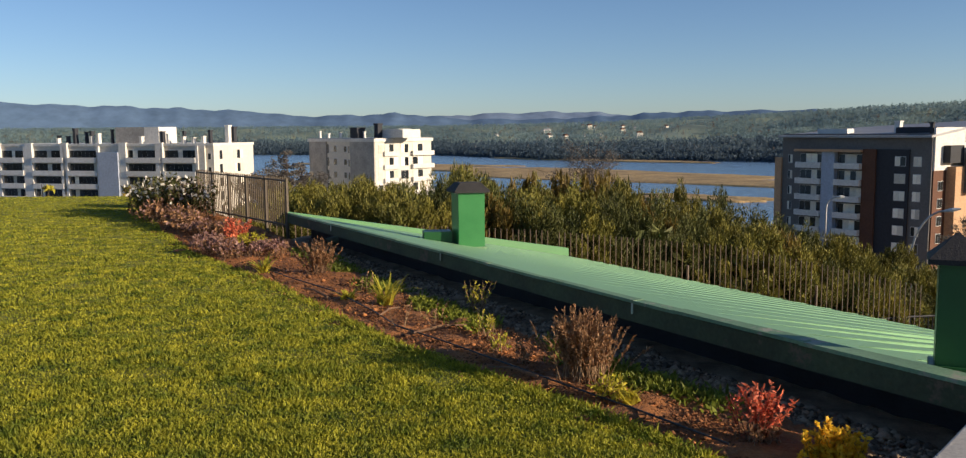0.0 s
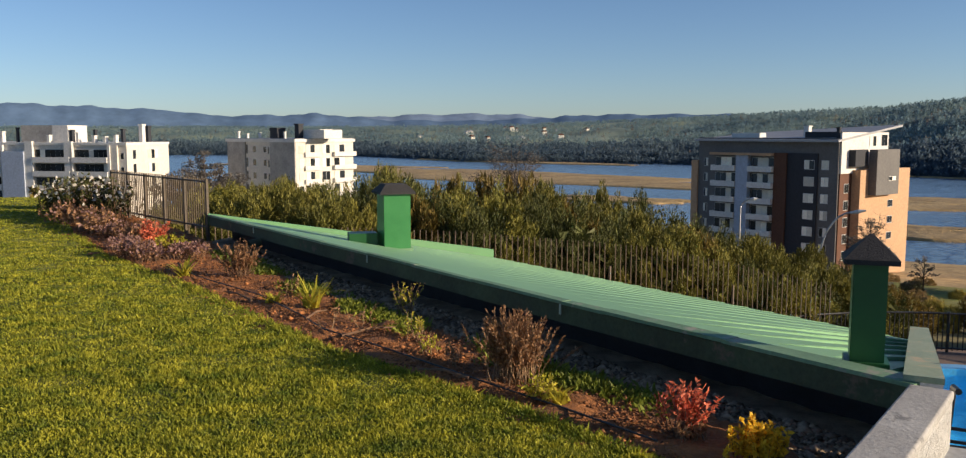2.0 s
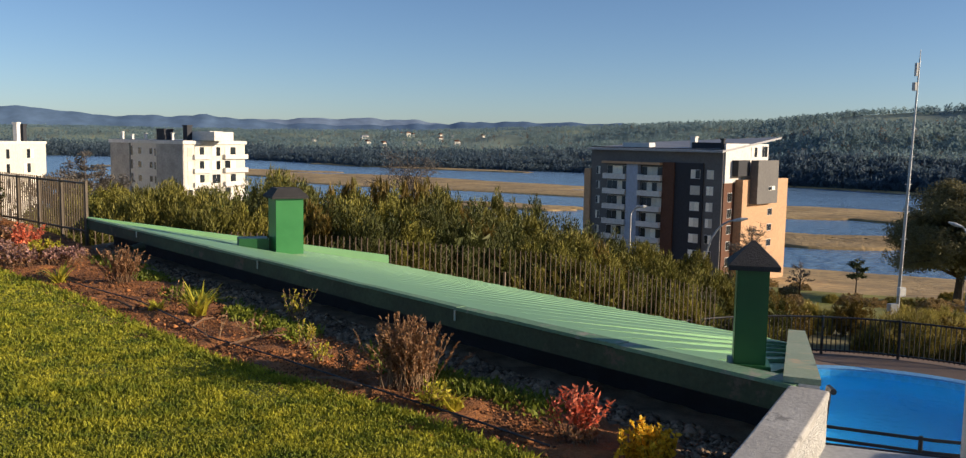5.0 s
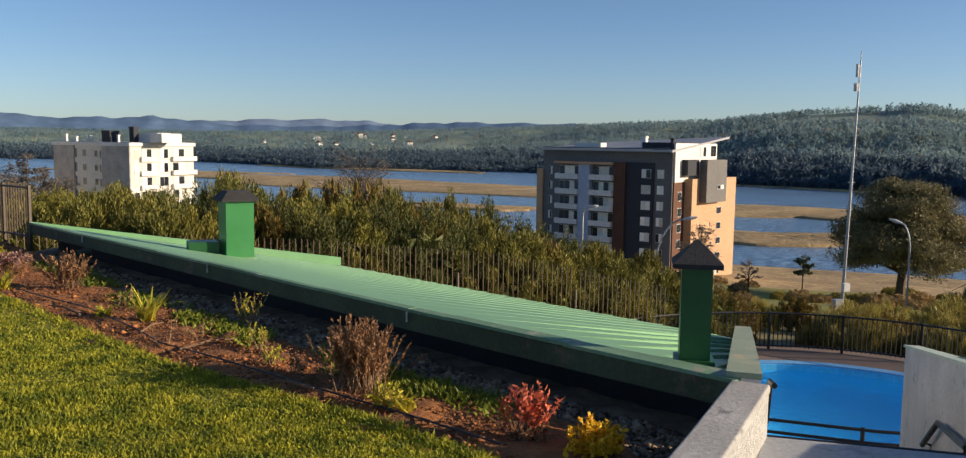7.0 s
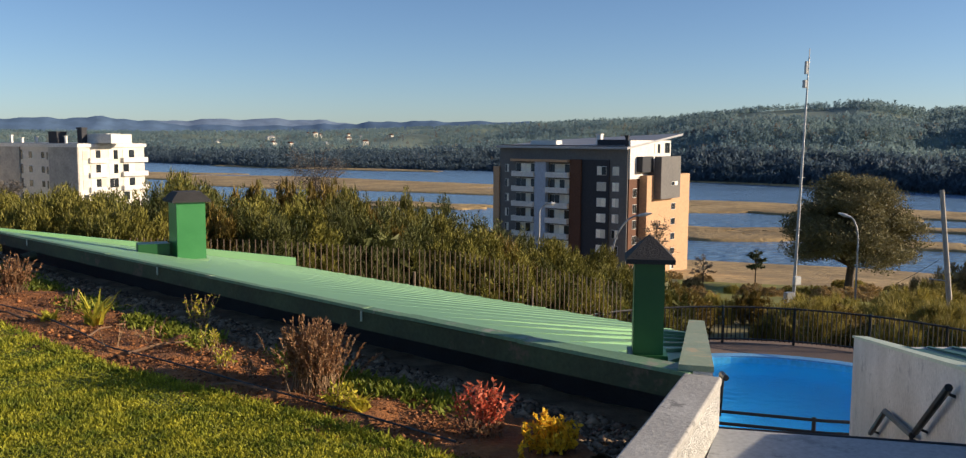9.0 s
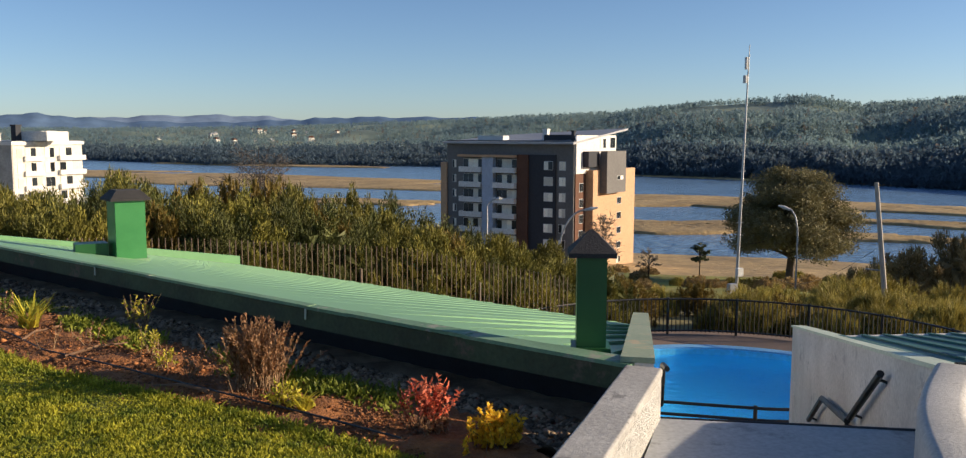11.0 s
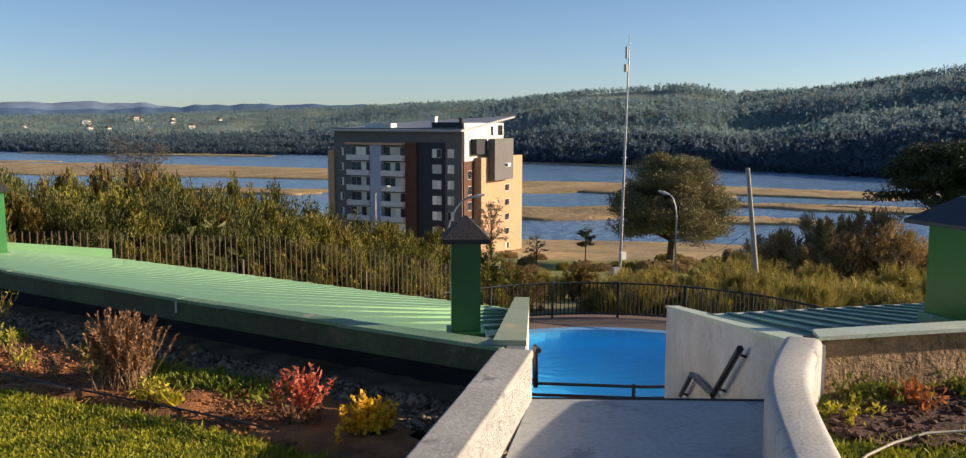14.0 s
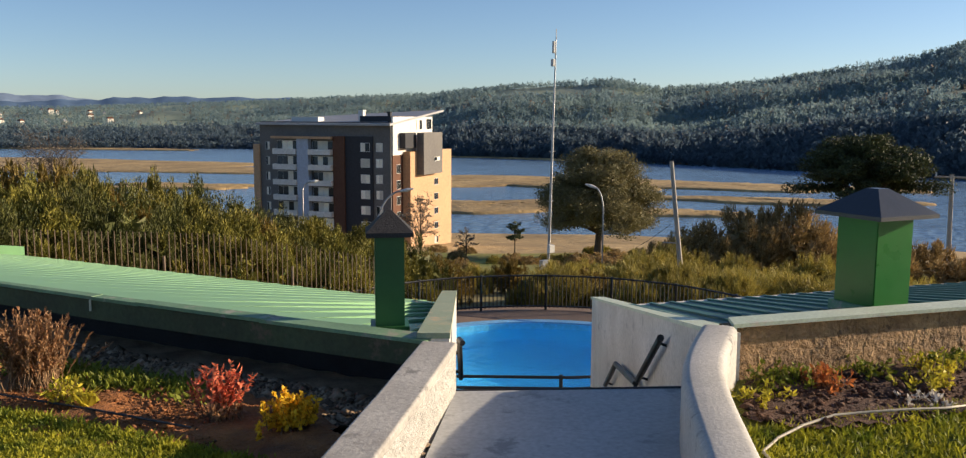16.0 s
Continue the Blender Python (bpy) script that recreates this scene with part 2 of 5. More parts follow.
def water(name, col, scale, strength, rough):
    m = mat(name, col, tuple(c * 0.85 for c in col), rough, scale * 0.1, scale, strength, depth=0.08)
    return m


# light blue base adds the sky's reflection to the river's colour
M["river_water"] = water("river_water", (0.145, 0.245, 0.375), 0.5, 0.0, 0.22)
M["pool_water"] = bpy.data.materials.new("pool_water")
M["pool_water"].use_nodes = True
_t = M["pool_water"].node_tree
_b = _t.nodes["Principled BSDF"]
_b.inputs["Base Color"].default_value = (0.35, 0.75, 1, 1)
_b.inputs["Roughness"].default_value, _b.inputs["IOR"].default_value, _b.inputs["Transmission Weight"].default_value = 0.03, 1.33, 1.0
for _m, _s, _d in ((M["pool_water"], 4.0, 0.3), (M["river_water"], 0.35, 1.2)):
    _t = _m.node_tree
    _n, _c, _p = _t.nodes.new("ShaderNodeTexNoise"), _t.nodes.new("ShaderNodeTexCoord"), _t.nodes.new("ShaderNodeBump")
    _n.inputs["Scale"].default_value, _n.inputs["Detail"].default_value = _s, 5
    _p.inputs["Strength"].default_value, _p.inputs["Distance"].default_value = 0.9, _d
    _t.links.new(_c.outputs["Object"], _n.inputs["Vector"])
    _t.links.new(_n.outputs[0], _p.inputs["Height"])
    _t.links.new(_p.outputs[0], _t.nodes["Principled BSDF"].inputs["Normal"])


# ---- building blocks ----
rng = np.random.default_rng(7)


def obj(name, bm, material, parent=None, label="", smooth=False):
    me = bpy.data.meshes.new(name)
    bm.normal_update()
    bm.to_mesh(me)
    bm.free()
    me.materials.append(M[material] if isinstance(material, str) else material)
    if smooth:
        for p in me.polygons:
            p.use_smooth = True
    ob = new(name, me)
    if parent:
        ob.parent = parent
    if label:
        ob["label"] = label
    return ob


def part(name, bm, material, parent, label="", smooth=False):
    return obj(name, bm, material, parent, label, smooth)


def thing(name, label, category, group="", at=None, turn=0.0):
    e = new(name)
    e.empty_display_size = 0.1
    if at is not None:
        e.matrix_world = pose(*at, 0, 0, turn)
    return tagged(e, label, category, group)


def bx(bm, lo, hi, bevel=0.0, m=None):
    """A box between two corners added to bm."""
    made = bmesh.ops.create_cube(bm, size=1.0)["verts"]
    lo, hi = Vector(lo), Vector(hi)
    for v in made:
        v.co = Vector(((v.co.x + 0.5) * (hi.x - lo.x) + lo.x, (v.co.y + 0.5) * (hi.y - lo.y) + lo.y, (v.co.z + 0.5) * (hi.z - lo.z) + lo.z))
    if bevel:
        es = list({e for v in made for e in v.link_edges})
        made = list({v for f in bmesh.ops.bevel(bm, geom=es, offset=bevel, segments=2, affect="EDGES")["faces"] for v in f.verts} | {v for v in made if v.is_valid})
    if m is not None:
        for v in made:
            v.co = m @ v.co
    return bm


def box(lo, hi, bevel=0.0, m=None):
    return bx(bmesh.new(), lo, hi, bevel, m)


def tube(bm, pts, radii, sides=8):
    """A round bar along points."""
    pts = [Vector(p) for p in pts]
    if not hasattr(radii, "__len__"):
        radii = [radii] * len(pts)
    rings = []
    for i, p in enumerate(pts):
        d = (pts[min(i + 1, len(pts) - 1)] - pts[max(i - 1, 0)]).normalized()
        a = d.cross(Vector((0, 0, 1)) if abs(d.z) < 0.95 else Vector((1, 0, 0))).normalized()
        b = d.cross(a)
        rings.append([bm.verts.new(p + radii[i] * (math.cos(2 * math.pi * k / sides) * a + math.sin(2 * math.pi * k / sides) * b)) for k in range(sides)])
    for r0, r1 in zip(rings, rings[1:]):
        for k in range(sides):
            bm.faces.new((r0[k], r0[(k + 1) % sides], r1[(k + 1) % sides], r1[k]))
    bm.faces.new(rings[0][::-1])
    bm.faces.new(rings[-1])
    bmesh.ops.recalc_face_normals(bm, faces=bm.faces[:])
    return bm


def prism(bm, poly, z0, z1):
    """An upright prism over a plan outline; z0 and z1 may be a number each or a number a corner."""
    n = len(poly)
    z0 = z0 if hasattr(z0, "__len__") else [z0] * n
    z1 = z1 if hasattr(z1, "__len__") else [z1] * n
    lo = [bm.verts.new((p[0], p[1], z)) for p, z in zip(poly, z0)]
    hi = [bm.verts.new((p[0], p[1], z)) for p, z in zip(poly, z1)]
    bm.faces.new(lo[::-1])
    bm.faces.new(hi)
    for i in range(n):
        bm.faces.new((lo[i], lo[(i + 1) % n], hi[(i + 1) % n], hi[i]))
    bmesh.ops.recalc_face_normals(bm, faces=bm.faces[:])
    return bm


def raw(name, verts, faces, material, parent=None, label="", smooth=False):
    """A mesh object from arrays (all faces with the same number of corners)."""
    verts, faces = np.asarray(verts, np.float32), np.asarray(faces, np.int32)
    me = bpy.data.meshes.new(name)
    k = faces.shape[1]
    me.vertices.add(len(verts))
    me.vertices.foreach_set("co", verts.ravel())
    me.loops.add(faces.size)
    me.loops.foreach_set("vertex_index", faces.ravel())
    me.polygons.add(len(faces))
    me.polygons.foreach_set("loop_start", np.arange(0, faces.size, k, dtype=np.int32))
    if smooth:
        me.polygons.foreach_set("use_smooth", np.ones(len(faces), bool))
    me.update(calc_edges=True)
    me.materials.append(M[material])
    ob = new(name, me)
    if parent:
        ob.parent = parent
    if label:
        ob["label"] = label
    return ob


def unit(v):
    return v / np.maximum(np.linalg.norm(v, axis=-1, keepdims=True), 1e-9)


def blades(roots, ways, lengths, widths, bend=0.3):
    """Pointed blades of two faces each: roots, directions, lengths and widths in arrays."""
    n = len(roots)
    side = unit(np.cross(ways, rng.normal(size=(n, 3))))
    L, W = np.asarray(lengths)[:, None], np.asarray(widths)[:, None]
    droop = np.cross(side, ways) * (rng.uniform(-bend, bend, (n, 1)) * L)
    mid = roots + ways * L * 0.55 + droop * 0.3
    tip = roots + ways * L + droop
    v = np.stack([roots - side * W * 0.35, roots + side * W * 0.35, mid + side * W * 0.5, mid - side * W * 0.5, tip], 1).reshape(-1, 3)
    i = np.arange(n)[:, None] * 5
    f = np.concatenate([i + [0, 1, 2], i + [0, 2, 3], i + [3, 2, 4]], 1).reshape(-1, 3)
    return v, f


def join(*meshes):
    vs, fs, n = [], [], 0
    for v, f in meshes:
        vs.append(v), fs.append(f + n)
        n += len(v)
    return np.concatenate(vs), np.concatenate(fs)


def leaflets(roots, ways, lengths, widths):
    """Single pointed facets, for foliage seen from afar."""
    n = len(roots)
    side = unit(np.cross(ways, rng.normal(size=(n, 3))))
    L, W = np.asarray(lengths)[:, None], np.asarray(widths)[:, None]
    v = np.stack([roots - side * W * 0.5, roots + side * W * 0.5, roots + ways * L], 1).reshape(-1, 3)
    return v, np.arange(3 * n).reshape(-1, 3)


# ---- terrain ----
def lerp(x, table):
    xs, ys = zip(*table)
    return np.interp(x, xs, ys)


J = np.array([2.55, 4.2])  # corner of the roof beside the ramp
ALONG, ACROSS = np.array([-0.503, 0.864]), np.array([0.864, 0.503])  # along the parapet, and out over the roof
DOWN = np.array([0.543, 0.84])  # the way down to the pool


def on_roof(s, n, z=None):
    p = J + s * ALONG + n * ACROSS
    return (float(p[0]), float(p[1]), (0.3 - 0.205 * n) if z is None else z)


SHORE = [(-90, 1100), (-14, 1090), (-3, 985), (4, 800), (18, 745), (31, 585), (53, 475), (62, 440), (100, 420), (180, 600)]
HILL = [(-180, 0.6), (-30, 0.35), (-3, 0.35), (8, 0.5), (14, 0.75), (19, 0.95), (24.5, 1.25), (30, 1.5), (34, 1.95), (38, 2.25), (41.5, 2.4), (44.5, 1.85), (49.5, 2.1), (54.7, 2.9), (59, 3.7), (62, 4.4), (75, 5.0), (100, 3.0), (180, 0.6)]
SLOPE = [(0, 0), (20, 0), (45, 0.16), (60, 0.29), (110, 0.56), (130, 0.68), (165, 0.86), (195, 0.96), (206, 1.0)]


def height(x, y):
    x, y = np.asarray(x, float), np.asarray(y, float)
    r, az = np.hypot(x, y), np.degrees(np.arctan2(x, y))
    near = lerp(az, [(-180, -2.6), (3, -2.6), (25, -3.85), (180, -3.85)])
    low = near + lerp(r, SLOPE) * (-25.6 - near)
    low = low + lerp(r, [(25, 0), (60, 0.5), (180, 0.3), (205, 0)]) * np.sin(x * 0.13 + 1) * np.cos(y * 0.11)
    edge = lerp(az, SHORE) + 4 * np.sin(az * 1.1) + 1.5 * np.sin(az * 3.7)
    crest = np.maximum(lerp(az, [(-14, 2300), (14, 1900), (24, 1300), (38, 1000), (62, 900)]), edge + 300)
    top = 1.6 + np.tan(np.radians(lerp(az, HILL))) * crest - 6
    u = np.clip((r - edge) / (crest - edge), 0, 1.6)
    rise = np.where(u < 1, u ** 0.75, np.maximum(1 - (u - 1) * 0.7, 0.2))
    wob = 6 * np.sin(x * 0.021 + 2) * np.sin(y * 0.017) + 3 * np.sin(x * 0.05) * np.sin(y * 0.043 + 1)
    hill = -25.8 + rise * (top + 25.8) + wob * np.clip(u * 3, 0, 1) * np.clip((1 - u) * 2.5, 0, 1) + np.clip((r - edge) / 6, 0, 1) * 1.4
    low = np.where(r > edge, hill, np.where(r > 206, -25.8, low))
    s1 = (x - J[0]) * ACROSS[0] + (y - J[1]) * ACROSS[1] - 0.15
    s2 = np.where(x > 3.0, (x - 4.3) * 0.268 + (y - 3.4) * 0.963 - 0.15, 9)
    s = np.maximum(np.minimum(s1, s2), y - 23.5)
    k = np.clip(s / np.where(y > 23, 7.0, 1.6), 0, 1)
    k = k * k * (3 - 2 * k)
    pit = ((x - 12.1) / 6.2) ** 2 + ((y - 15.2) / 5.8) ** 2
    return np.where(pit < 1, -6.0, -0.35 + k * (low + 0.35))


azs = np.radians(np.concatenate([np.arange(-180, -40, 4.0), np.arange(-40, 75, 0.5), np.arange(75, 180, 4.0)]))
rads = np.concatenate([[0.01, 1.5, 2.5], np.arange(3, 30, 0.5), np.geomspace(30, 210, 60), np.geomspace(213, 420, 14), np.geomspace(425, 2600, 110), [3000, 3600, 4200]])
A2, R2 = np.meshgrid(azs, rads)
gx, gy = (R2 * np.sin(A2)).ravel(), (R2 * np.cos(A2)).ravel()
gz = height(gx, gy)
na, nr = len(azs), len(rads)
ii, jj = np.meshgrid(np.arange(nr - 1), np.arange(na), indexing="ij")
quad = np.stack([ii * na + jj, (ii + 1) * na + jj, (ii + 1) * na + (jj + 1) % na, ii * na + (jj + 1) % na], -1).reshape(-1, 4)
ground = raw("ground", np.stack([gx, gy, gz], -1), quad[:, ::-1], "land", smooth=True)
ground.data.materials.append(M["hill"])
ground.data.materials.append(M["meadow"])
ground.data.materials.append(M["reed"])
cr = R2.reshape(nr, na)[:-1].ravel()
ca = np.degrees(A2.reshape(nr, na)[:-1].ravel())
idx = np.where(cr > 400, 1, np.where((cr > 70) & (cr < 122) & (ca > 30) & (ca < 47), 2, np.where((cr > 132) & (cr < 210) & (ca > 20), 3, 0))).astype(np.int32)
ground.data.polygons.foreach_set("material_index", idx)
tagged(ground, "rough grassy land falling to the river and wooded hills", "ground", kind="structure")

bm = bmesh.new()
bmesh.ops.create_grid(bm, x_segments=2, y_segments=2, size=2600)
for v in bm.verts:
    v.co.z = -25.0
    v.co.y += 2000
river = tagged(obj("water", bm, "river_water"), "calm blue river with fine ripples", "river", kind="structure")


def ridge(name, dist, table, material, label):
    a = np.arange(-60, 100, 0.4)
    e = lerp(a, table) + 0.05 * np.sin(a * 1.9) + 0.03 * np.sin(a * 4.3 + 1) + 0.015 * np.sin(a * 11)
    rows = []
    for k, d in ((0.0, 0.93), (0.55, 0.965), (0.85, 0.985), (1.0, 1.0)):
        z = -30 + k * (1.6 + np.tan(np.radians(e)) * dist + 30) + 4 * np.sin(a * 2.7 + k * 9) * (1 - k)
        rows.append(np.stack([np.sin(np.radians(a)) * dist * d, np.cos(np.radians(a)) * dist * d, z], -1))
    m = len(a)
    i, j = np.meshgrid(np.arange(3), np.arange(m - 1), indexing="ij")
    q = np.stack([i * m + j, i * m + j + 1, (i + 1) * m + j + 1, (i + 1) * m + j], -1).reshape(-1, 4)
    tagged(raw(name, np.concatenate(rows), q, material, smooth=True), label, "hills", kind="structure")


# backdrop ridges, haze painted as their blue
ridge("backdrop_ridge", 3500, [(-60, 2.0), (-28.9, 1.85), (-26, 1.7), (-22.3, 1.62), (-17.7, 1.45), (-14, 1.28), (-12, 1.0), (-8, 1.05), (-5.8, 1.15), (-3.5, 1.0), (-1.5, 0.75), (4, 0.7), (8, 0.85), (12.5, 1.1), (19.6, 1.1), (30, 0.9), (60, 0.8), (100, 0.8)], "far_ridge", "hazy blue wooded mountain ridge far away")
ridge("backdrop_ridge_behind", 4300, [(-60, 0.8), (-12, 0.8), (-3, 0.9), (0, 1.08), (4.7, 1.17), (7, 1.12), (9, 0.95), (14, 0.8), (60, 0.6), (100, 0.6)], "farther_ridge", "mountain ridge behind the nearer one, coloured paler blue for haze")


def reed_bed(cx, cy, length, width, turn, seed):
    """A flat reed island with a ragged outline, standing out of the water."""
    n = 72
    r = np.random.default_rng(seed)
    ph = r.uniform(0, 6.3, 6)
    a = np.linspace(0, 2 * np.pi, n, endpoint=False)
    w = 1 + sum(0.16 / (k + 1) ** 0.5 * np.sin((k + 2) * a + ph[k]) for k in range(6))
    tt = radians(turn)
    ux, uy = np.array([math.sin(tt), math.cos(tt)]), np.array([math.cos(tt), -math.sin(tt)])
    rings = []
    for k, z in ((1.0, -25.1), (0.985, -24.5), (0.93, -24.3), (0.6, -24.15), (0.25, -24.2)):
        p = np.array([cx, cy]) + (np.sign(np.cos(a)) * np.abs(np.cos(a)) ** 0.8 * w * k)[:, None] * ux * length / 2 + (np.sin(a) * w * k)[:, None] * uy * width / 2
        rings.append(np.concatenate([p, (z + r.normal(0, 0.1, n) * (z > -25))[:, None]], 1))
    i, j = np.meshgrid(np.arange(4), np.arange(n), indexing="ij")
    q = np.stack([i * n + j, i * n + (j + 1) % n, (i + 1) * n + (j + 1) % n, (i + 1) * n + j], -1).reshape(-1, 4)
    ob = raw("reed_bed", np.concatenate(rings), q, "reed")
    b2 = bmesh.new()
    b2.from_mesh(ob.data)
    b2.verts.ensure_lookup_table()
    b2.faces.new([b2.verts[4 * n + k] for k in range(n)])
    bmesh.ops.recalc_face_normals(b2, faces=b2.faces[:])
    b2.to_mesh(ob.data)
    b2.free()
    tagged(ob, "island of dry straw-coloured reeds in the river", "reeds", "reed islands", "stuff")


for k, row in enumerate(((95, 762, 260, 26, 135), (58, 525, 330, 95, 136), (84, 335, 60, 22, 130), (196, 300, 120, 52, 132), (262, 232, 110, 42, 138), (147, 213, 48, 34, 120), (177, 171, 34, 14, 125), (345, 412, 230, 12, 152), (-70, 690, 160, 40, 120), (230, 180, 70, 22, 140), (215, 255, 60, 16, 135))):
    reed_bed(*row, 40 + k)

# ---- garden ----
LAWN = [(1.35, 3.65), (1.05, 4.16), (0.62, 4.83), (0.32, 5.18), (-0.1, 5.74), (-0.66, 6.43), (-1.17, 7.3), (-2.34, 9.32), (-4.05, 11.82), (-5.18, 14.06), (-7.2, 19.0), (-8.4, 22.3), (-13, 22.6), (-30, 23), (-30, -10), (-1.2, -10), (0.5, 1.6), (1.35, 2.75)]


def inside(x, y, poly):
    x, y = np.asarray(x), np.asarray(y)
    hit = np.zeros(x.shape, bool)
    for (x0, y0), (x1, y1) in zip(poly, poly[1:] + poly[:1]):
        hit ^= ((y0 > y) != (y1 > y)) & (x < (x1 - x0) * (y - y0) / ((y1 - y0) or 1e-9) + x0)
    return hit


def slab(name, poly, z0, z1, material, label, category, kind="structure"):
    return tagged(obj(name, prism(bmesh.new(), poly, z0, z1), material), label, category, kind=kind)


lawn = slab("lawn", LAWN, -0.5, 0.0, "turf", "mown yellow-green lawn in low sunlight", "lawn")
BED = [(1.2, 3.55), (0.93, 4.06), (0.5, 4.73), (0.2, 5.08), (-0.22, 5.64), (-0.78, 6.33), (-1.3, 7.2), (-2.47, 9.22), (-4.18, 11.72), (-5.31, 13.96), (-7.33, 18.9), (-8.5, 22.2), (-7.6, 22.2), (-5.4, 17.6), (-3.35, 14.0), (-2.45, 12.1), (-1.45, 9.95), (-0.45, 8.1), (0.32, 6.83), (0.98, 5.74), (1.5, 5.05), (1.95, 4.3), (1.75, 3.4), (1.5, 2.9), (1.35, 2.75)]


def patch(name, poly, step, zf, material, label, category, smooth=True):
    """An uneven sheet over a plan outline, in small squares."""
    xs, ys = zip(*poly)
    gx = np.arange(min(xs) - step, max(xs) + 2 * step, step)
    gy = np.arange(min(ys) - step, max(ys) + 2 * step, step)
    X, Y = np.meshgrid(gx, gy)
    keep = inside(X[:-1, :-1] + step / 2, Y[:-1, :-1] + step / 2, poly)
    i, j = np.nonzero(keep)
    w = len(gx)
    q = np.stack([i * w + j, i * w + j + 1, (i + 1) * w + j + 1, (i + 1) * w + j], -1)
    used, inv = np.unique(q, return_inverse=True)
    V = np.stack([X.ravel(), Y.ravel(), zf(X.ravel(), Y.ravel())], -1)[used]
    return tagged(raw(name, V, inv.reshape(-1, 4), material, smooth=smooth), label, category, kind="structure")


def rough_z(x, y, base, amp, s):
    return np.array([base + amp * noise.fractal(Vector((a * s, b * s, 3.0)), 0.9, 2.1, 4) for a, b in zip(x, y)])


bed = patch("flower_bed", BED, 0.05, lambda x, y: rough_z(x, y, -0.015, 0.042, 2.8), "soil", "bare reddish-brown soil of the flower bed", "soil")
GRAVEL = [(1.72, 2.95), (1.95, 4.0), (1.5, 5.05), (0.98, 5.74), (0.32, 6.83), (-0.45, 8.1), (-1.45, 9.95), (-2.45, 12.1), (-3.35, 14.0), (-2.9, 14.6), (-2.45, 14.5), (3.0, 4.8), (2.75, 4.1)]
gravel = patch("gravel_strip", GRAVEL, 0.08, lambda x, y: rough_z(x, y, -0.13, 0.015, 4) + 0.13 * np.clip(1 - (((x - J[0]) * ACROSS[0] + (y - J[1]) * ACROSS[1]) + 0.66) / 0.12, 0, 1), "gravel", "dark gravel strip along the roof parapet", "gravel")
slab("ramp_landing", [(0.3, 1.15), (2.70, 4.09), (3.96, 3.36), (2.15, 1.15), (0.6, -10), (-1.4, -10)], -0.5, 0.004, "slab", "smooth grey concrete landing between low walls", "paving")
right_lawn = slab("lawn_beside_ramp", [(2.2, 1.3), (2.72, 1.95), (3.5, 2.82), (4.28, 3.36), (14, 0.8), (14, -10), (0.5, -10)], -0.5, 0.0, "turf", "short lawn beside the ramp", "lawn")

# ---- the green roof beside the lawn ----
S_END, N_FAR = 11.4, 5.76
roof = thing("green_roof_building", "low building with a sloping green sheet-metal roof", "building")
bm = bmesh.new()
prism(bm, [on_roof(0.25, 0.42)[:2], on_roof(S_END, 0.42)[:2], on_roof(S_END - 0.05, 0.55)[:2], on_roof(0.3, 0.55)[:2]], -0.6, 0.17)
# near-black colour paints the shade of the recess onto this wall
part("plinth_wall", bm, "shingle", roof, "recessed wall under the edge beam, coloured near-black for its shade")
# cap flashing in lengths, with small laps; it narrows away from the corner
def lip(s):
    return float(lerp(s, [(0, 0.015), (1.0, -0.01), (3.0, -0.03), (6.0, 0.02), (S_END, 0.05)]))


def lap(s):
    return lip(s) + float(lerp(s, [(0, 0.17), (1.2, 0.13), (4.0, 0.06), (S_END, 0.06)]))


cuts = [0.0, 1.2, 2.3, 2.75, 4.0, 5.0, 6.0, 7.2, 9.4, S_END]
for i, (a, b) in enumerate(zip(cuts, cuts[1:])):
    bm = bmesh.new()
    lift = 0.004 * (i % 2)
    prism(bm, [on_roof(a - 0.01, lip(a))[:2], on_roof(b + 0.01, lip(b))[:2], on_roof(b + 0.01, lap(b))[:2], on_roof(a - 0.01, lap(a))[:2]], 0.276 + lift, 0.3 + lift)
    prism(bm, [on_roof(a - 0.01, lip(a) - 0.007)[:2], on_roof(b + 0.01, lip(b) - 0.007)[:2], on_roof(b + 0.01, lip(b))[:2], on_roof(a - 0.01, lip(a))[:2]], 0.278 + lift, 0.302 + lift)
    part("cap_flashing", bm, "cap_green", roof, "weathered green metal cap")
    if i in (2, 5, 7):
        # pale drip stain strap at a joint
        part("joint_strap", box((-0.008, -0.004, 0.20), (0.008, 0.004, 0.28), 0, pose(*on_roof(b, lip(b) - 0.012, 0), 0, 0, math.degrees(math.atan2(ALONG[1], ALONG[0])))), "coping_pale", roof, "pale strap at a joint of the cap")
for a, b in zip(cuts, cuts[1:]):
    bm = prism(bmesh.new(), [on_roof(a, lip(a) + 0.006)[:2], on_roof(b, lip(b) + 0.006)[:2], on_roof(b, 0.1)[:2], on_roof(a + (0.05 if a == 0 else 0), 0.1)[:2]], 0.135, 0.274)
    part("parapet_beam", bm, "parapet", roof, "dark green-grey edge beam of the roof")
# plain sheet near the parapet, then ribbed sheets to the eave
bm = bmesh.new()


def left_s(n):
    return S_END + 0.2 * n / N_FAR


def right_s(n):
    return 0.51 * n


def sheet(bm, corners, thick=0.03):
    lo = [bm.verts.new((p[0], p[1], p[2] - thick)) for p in corners]
    hi = [bm.verts.new(p) for p in corners]
    bm.faces.new(lo[::-1]), bm.faces.new(hi)
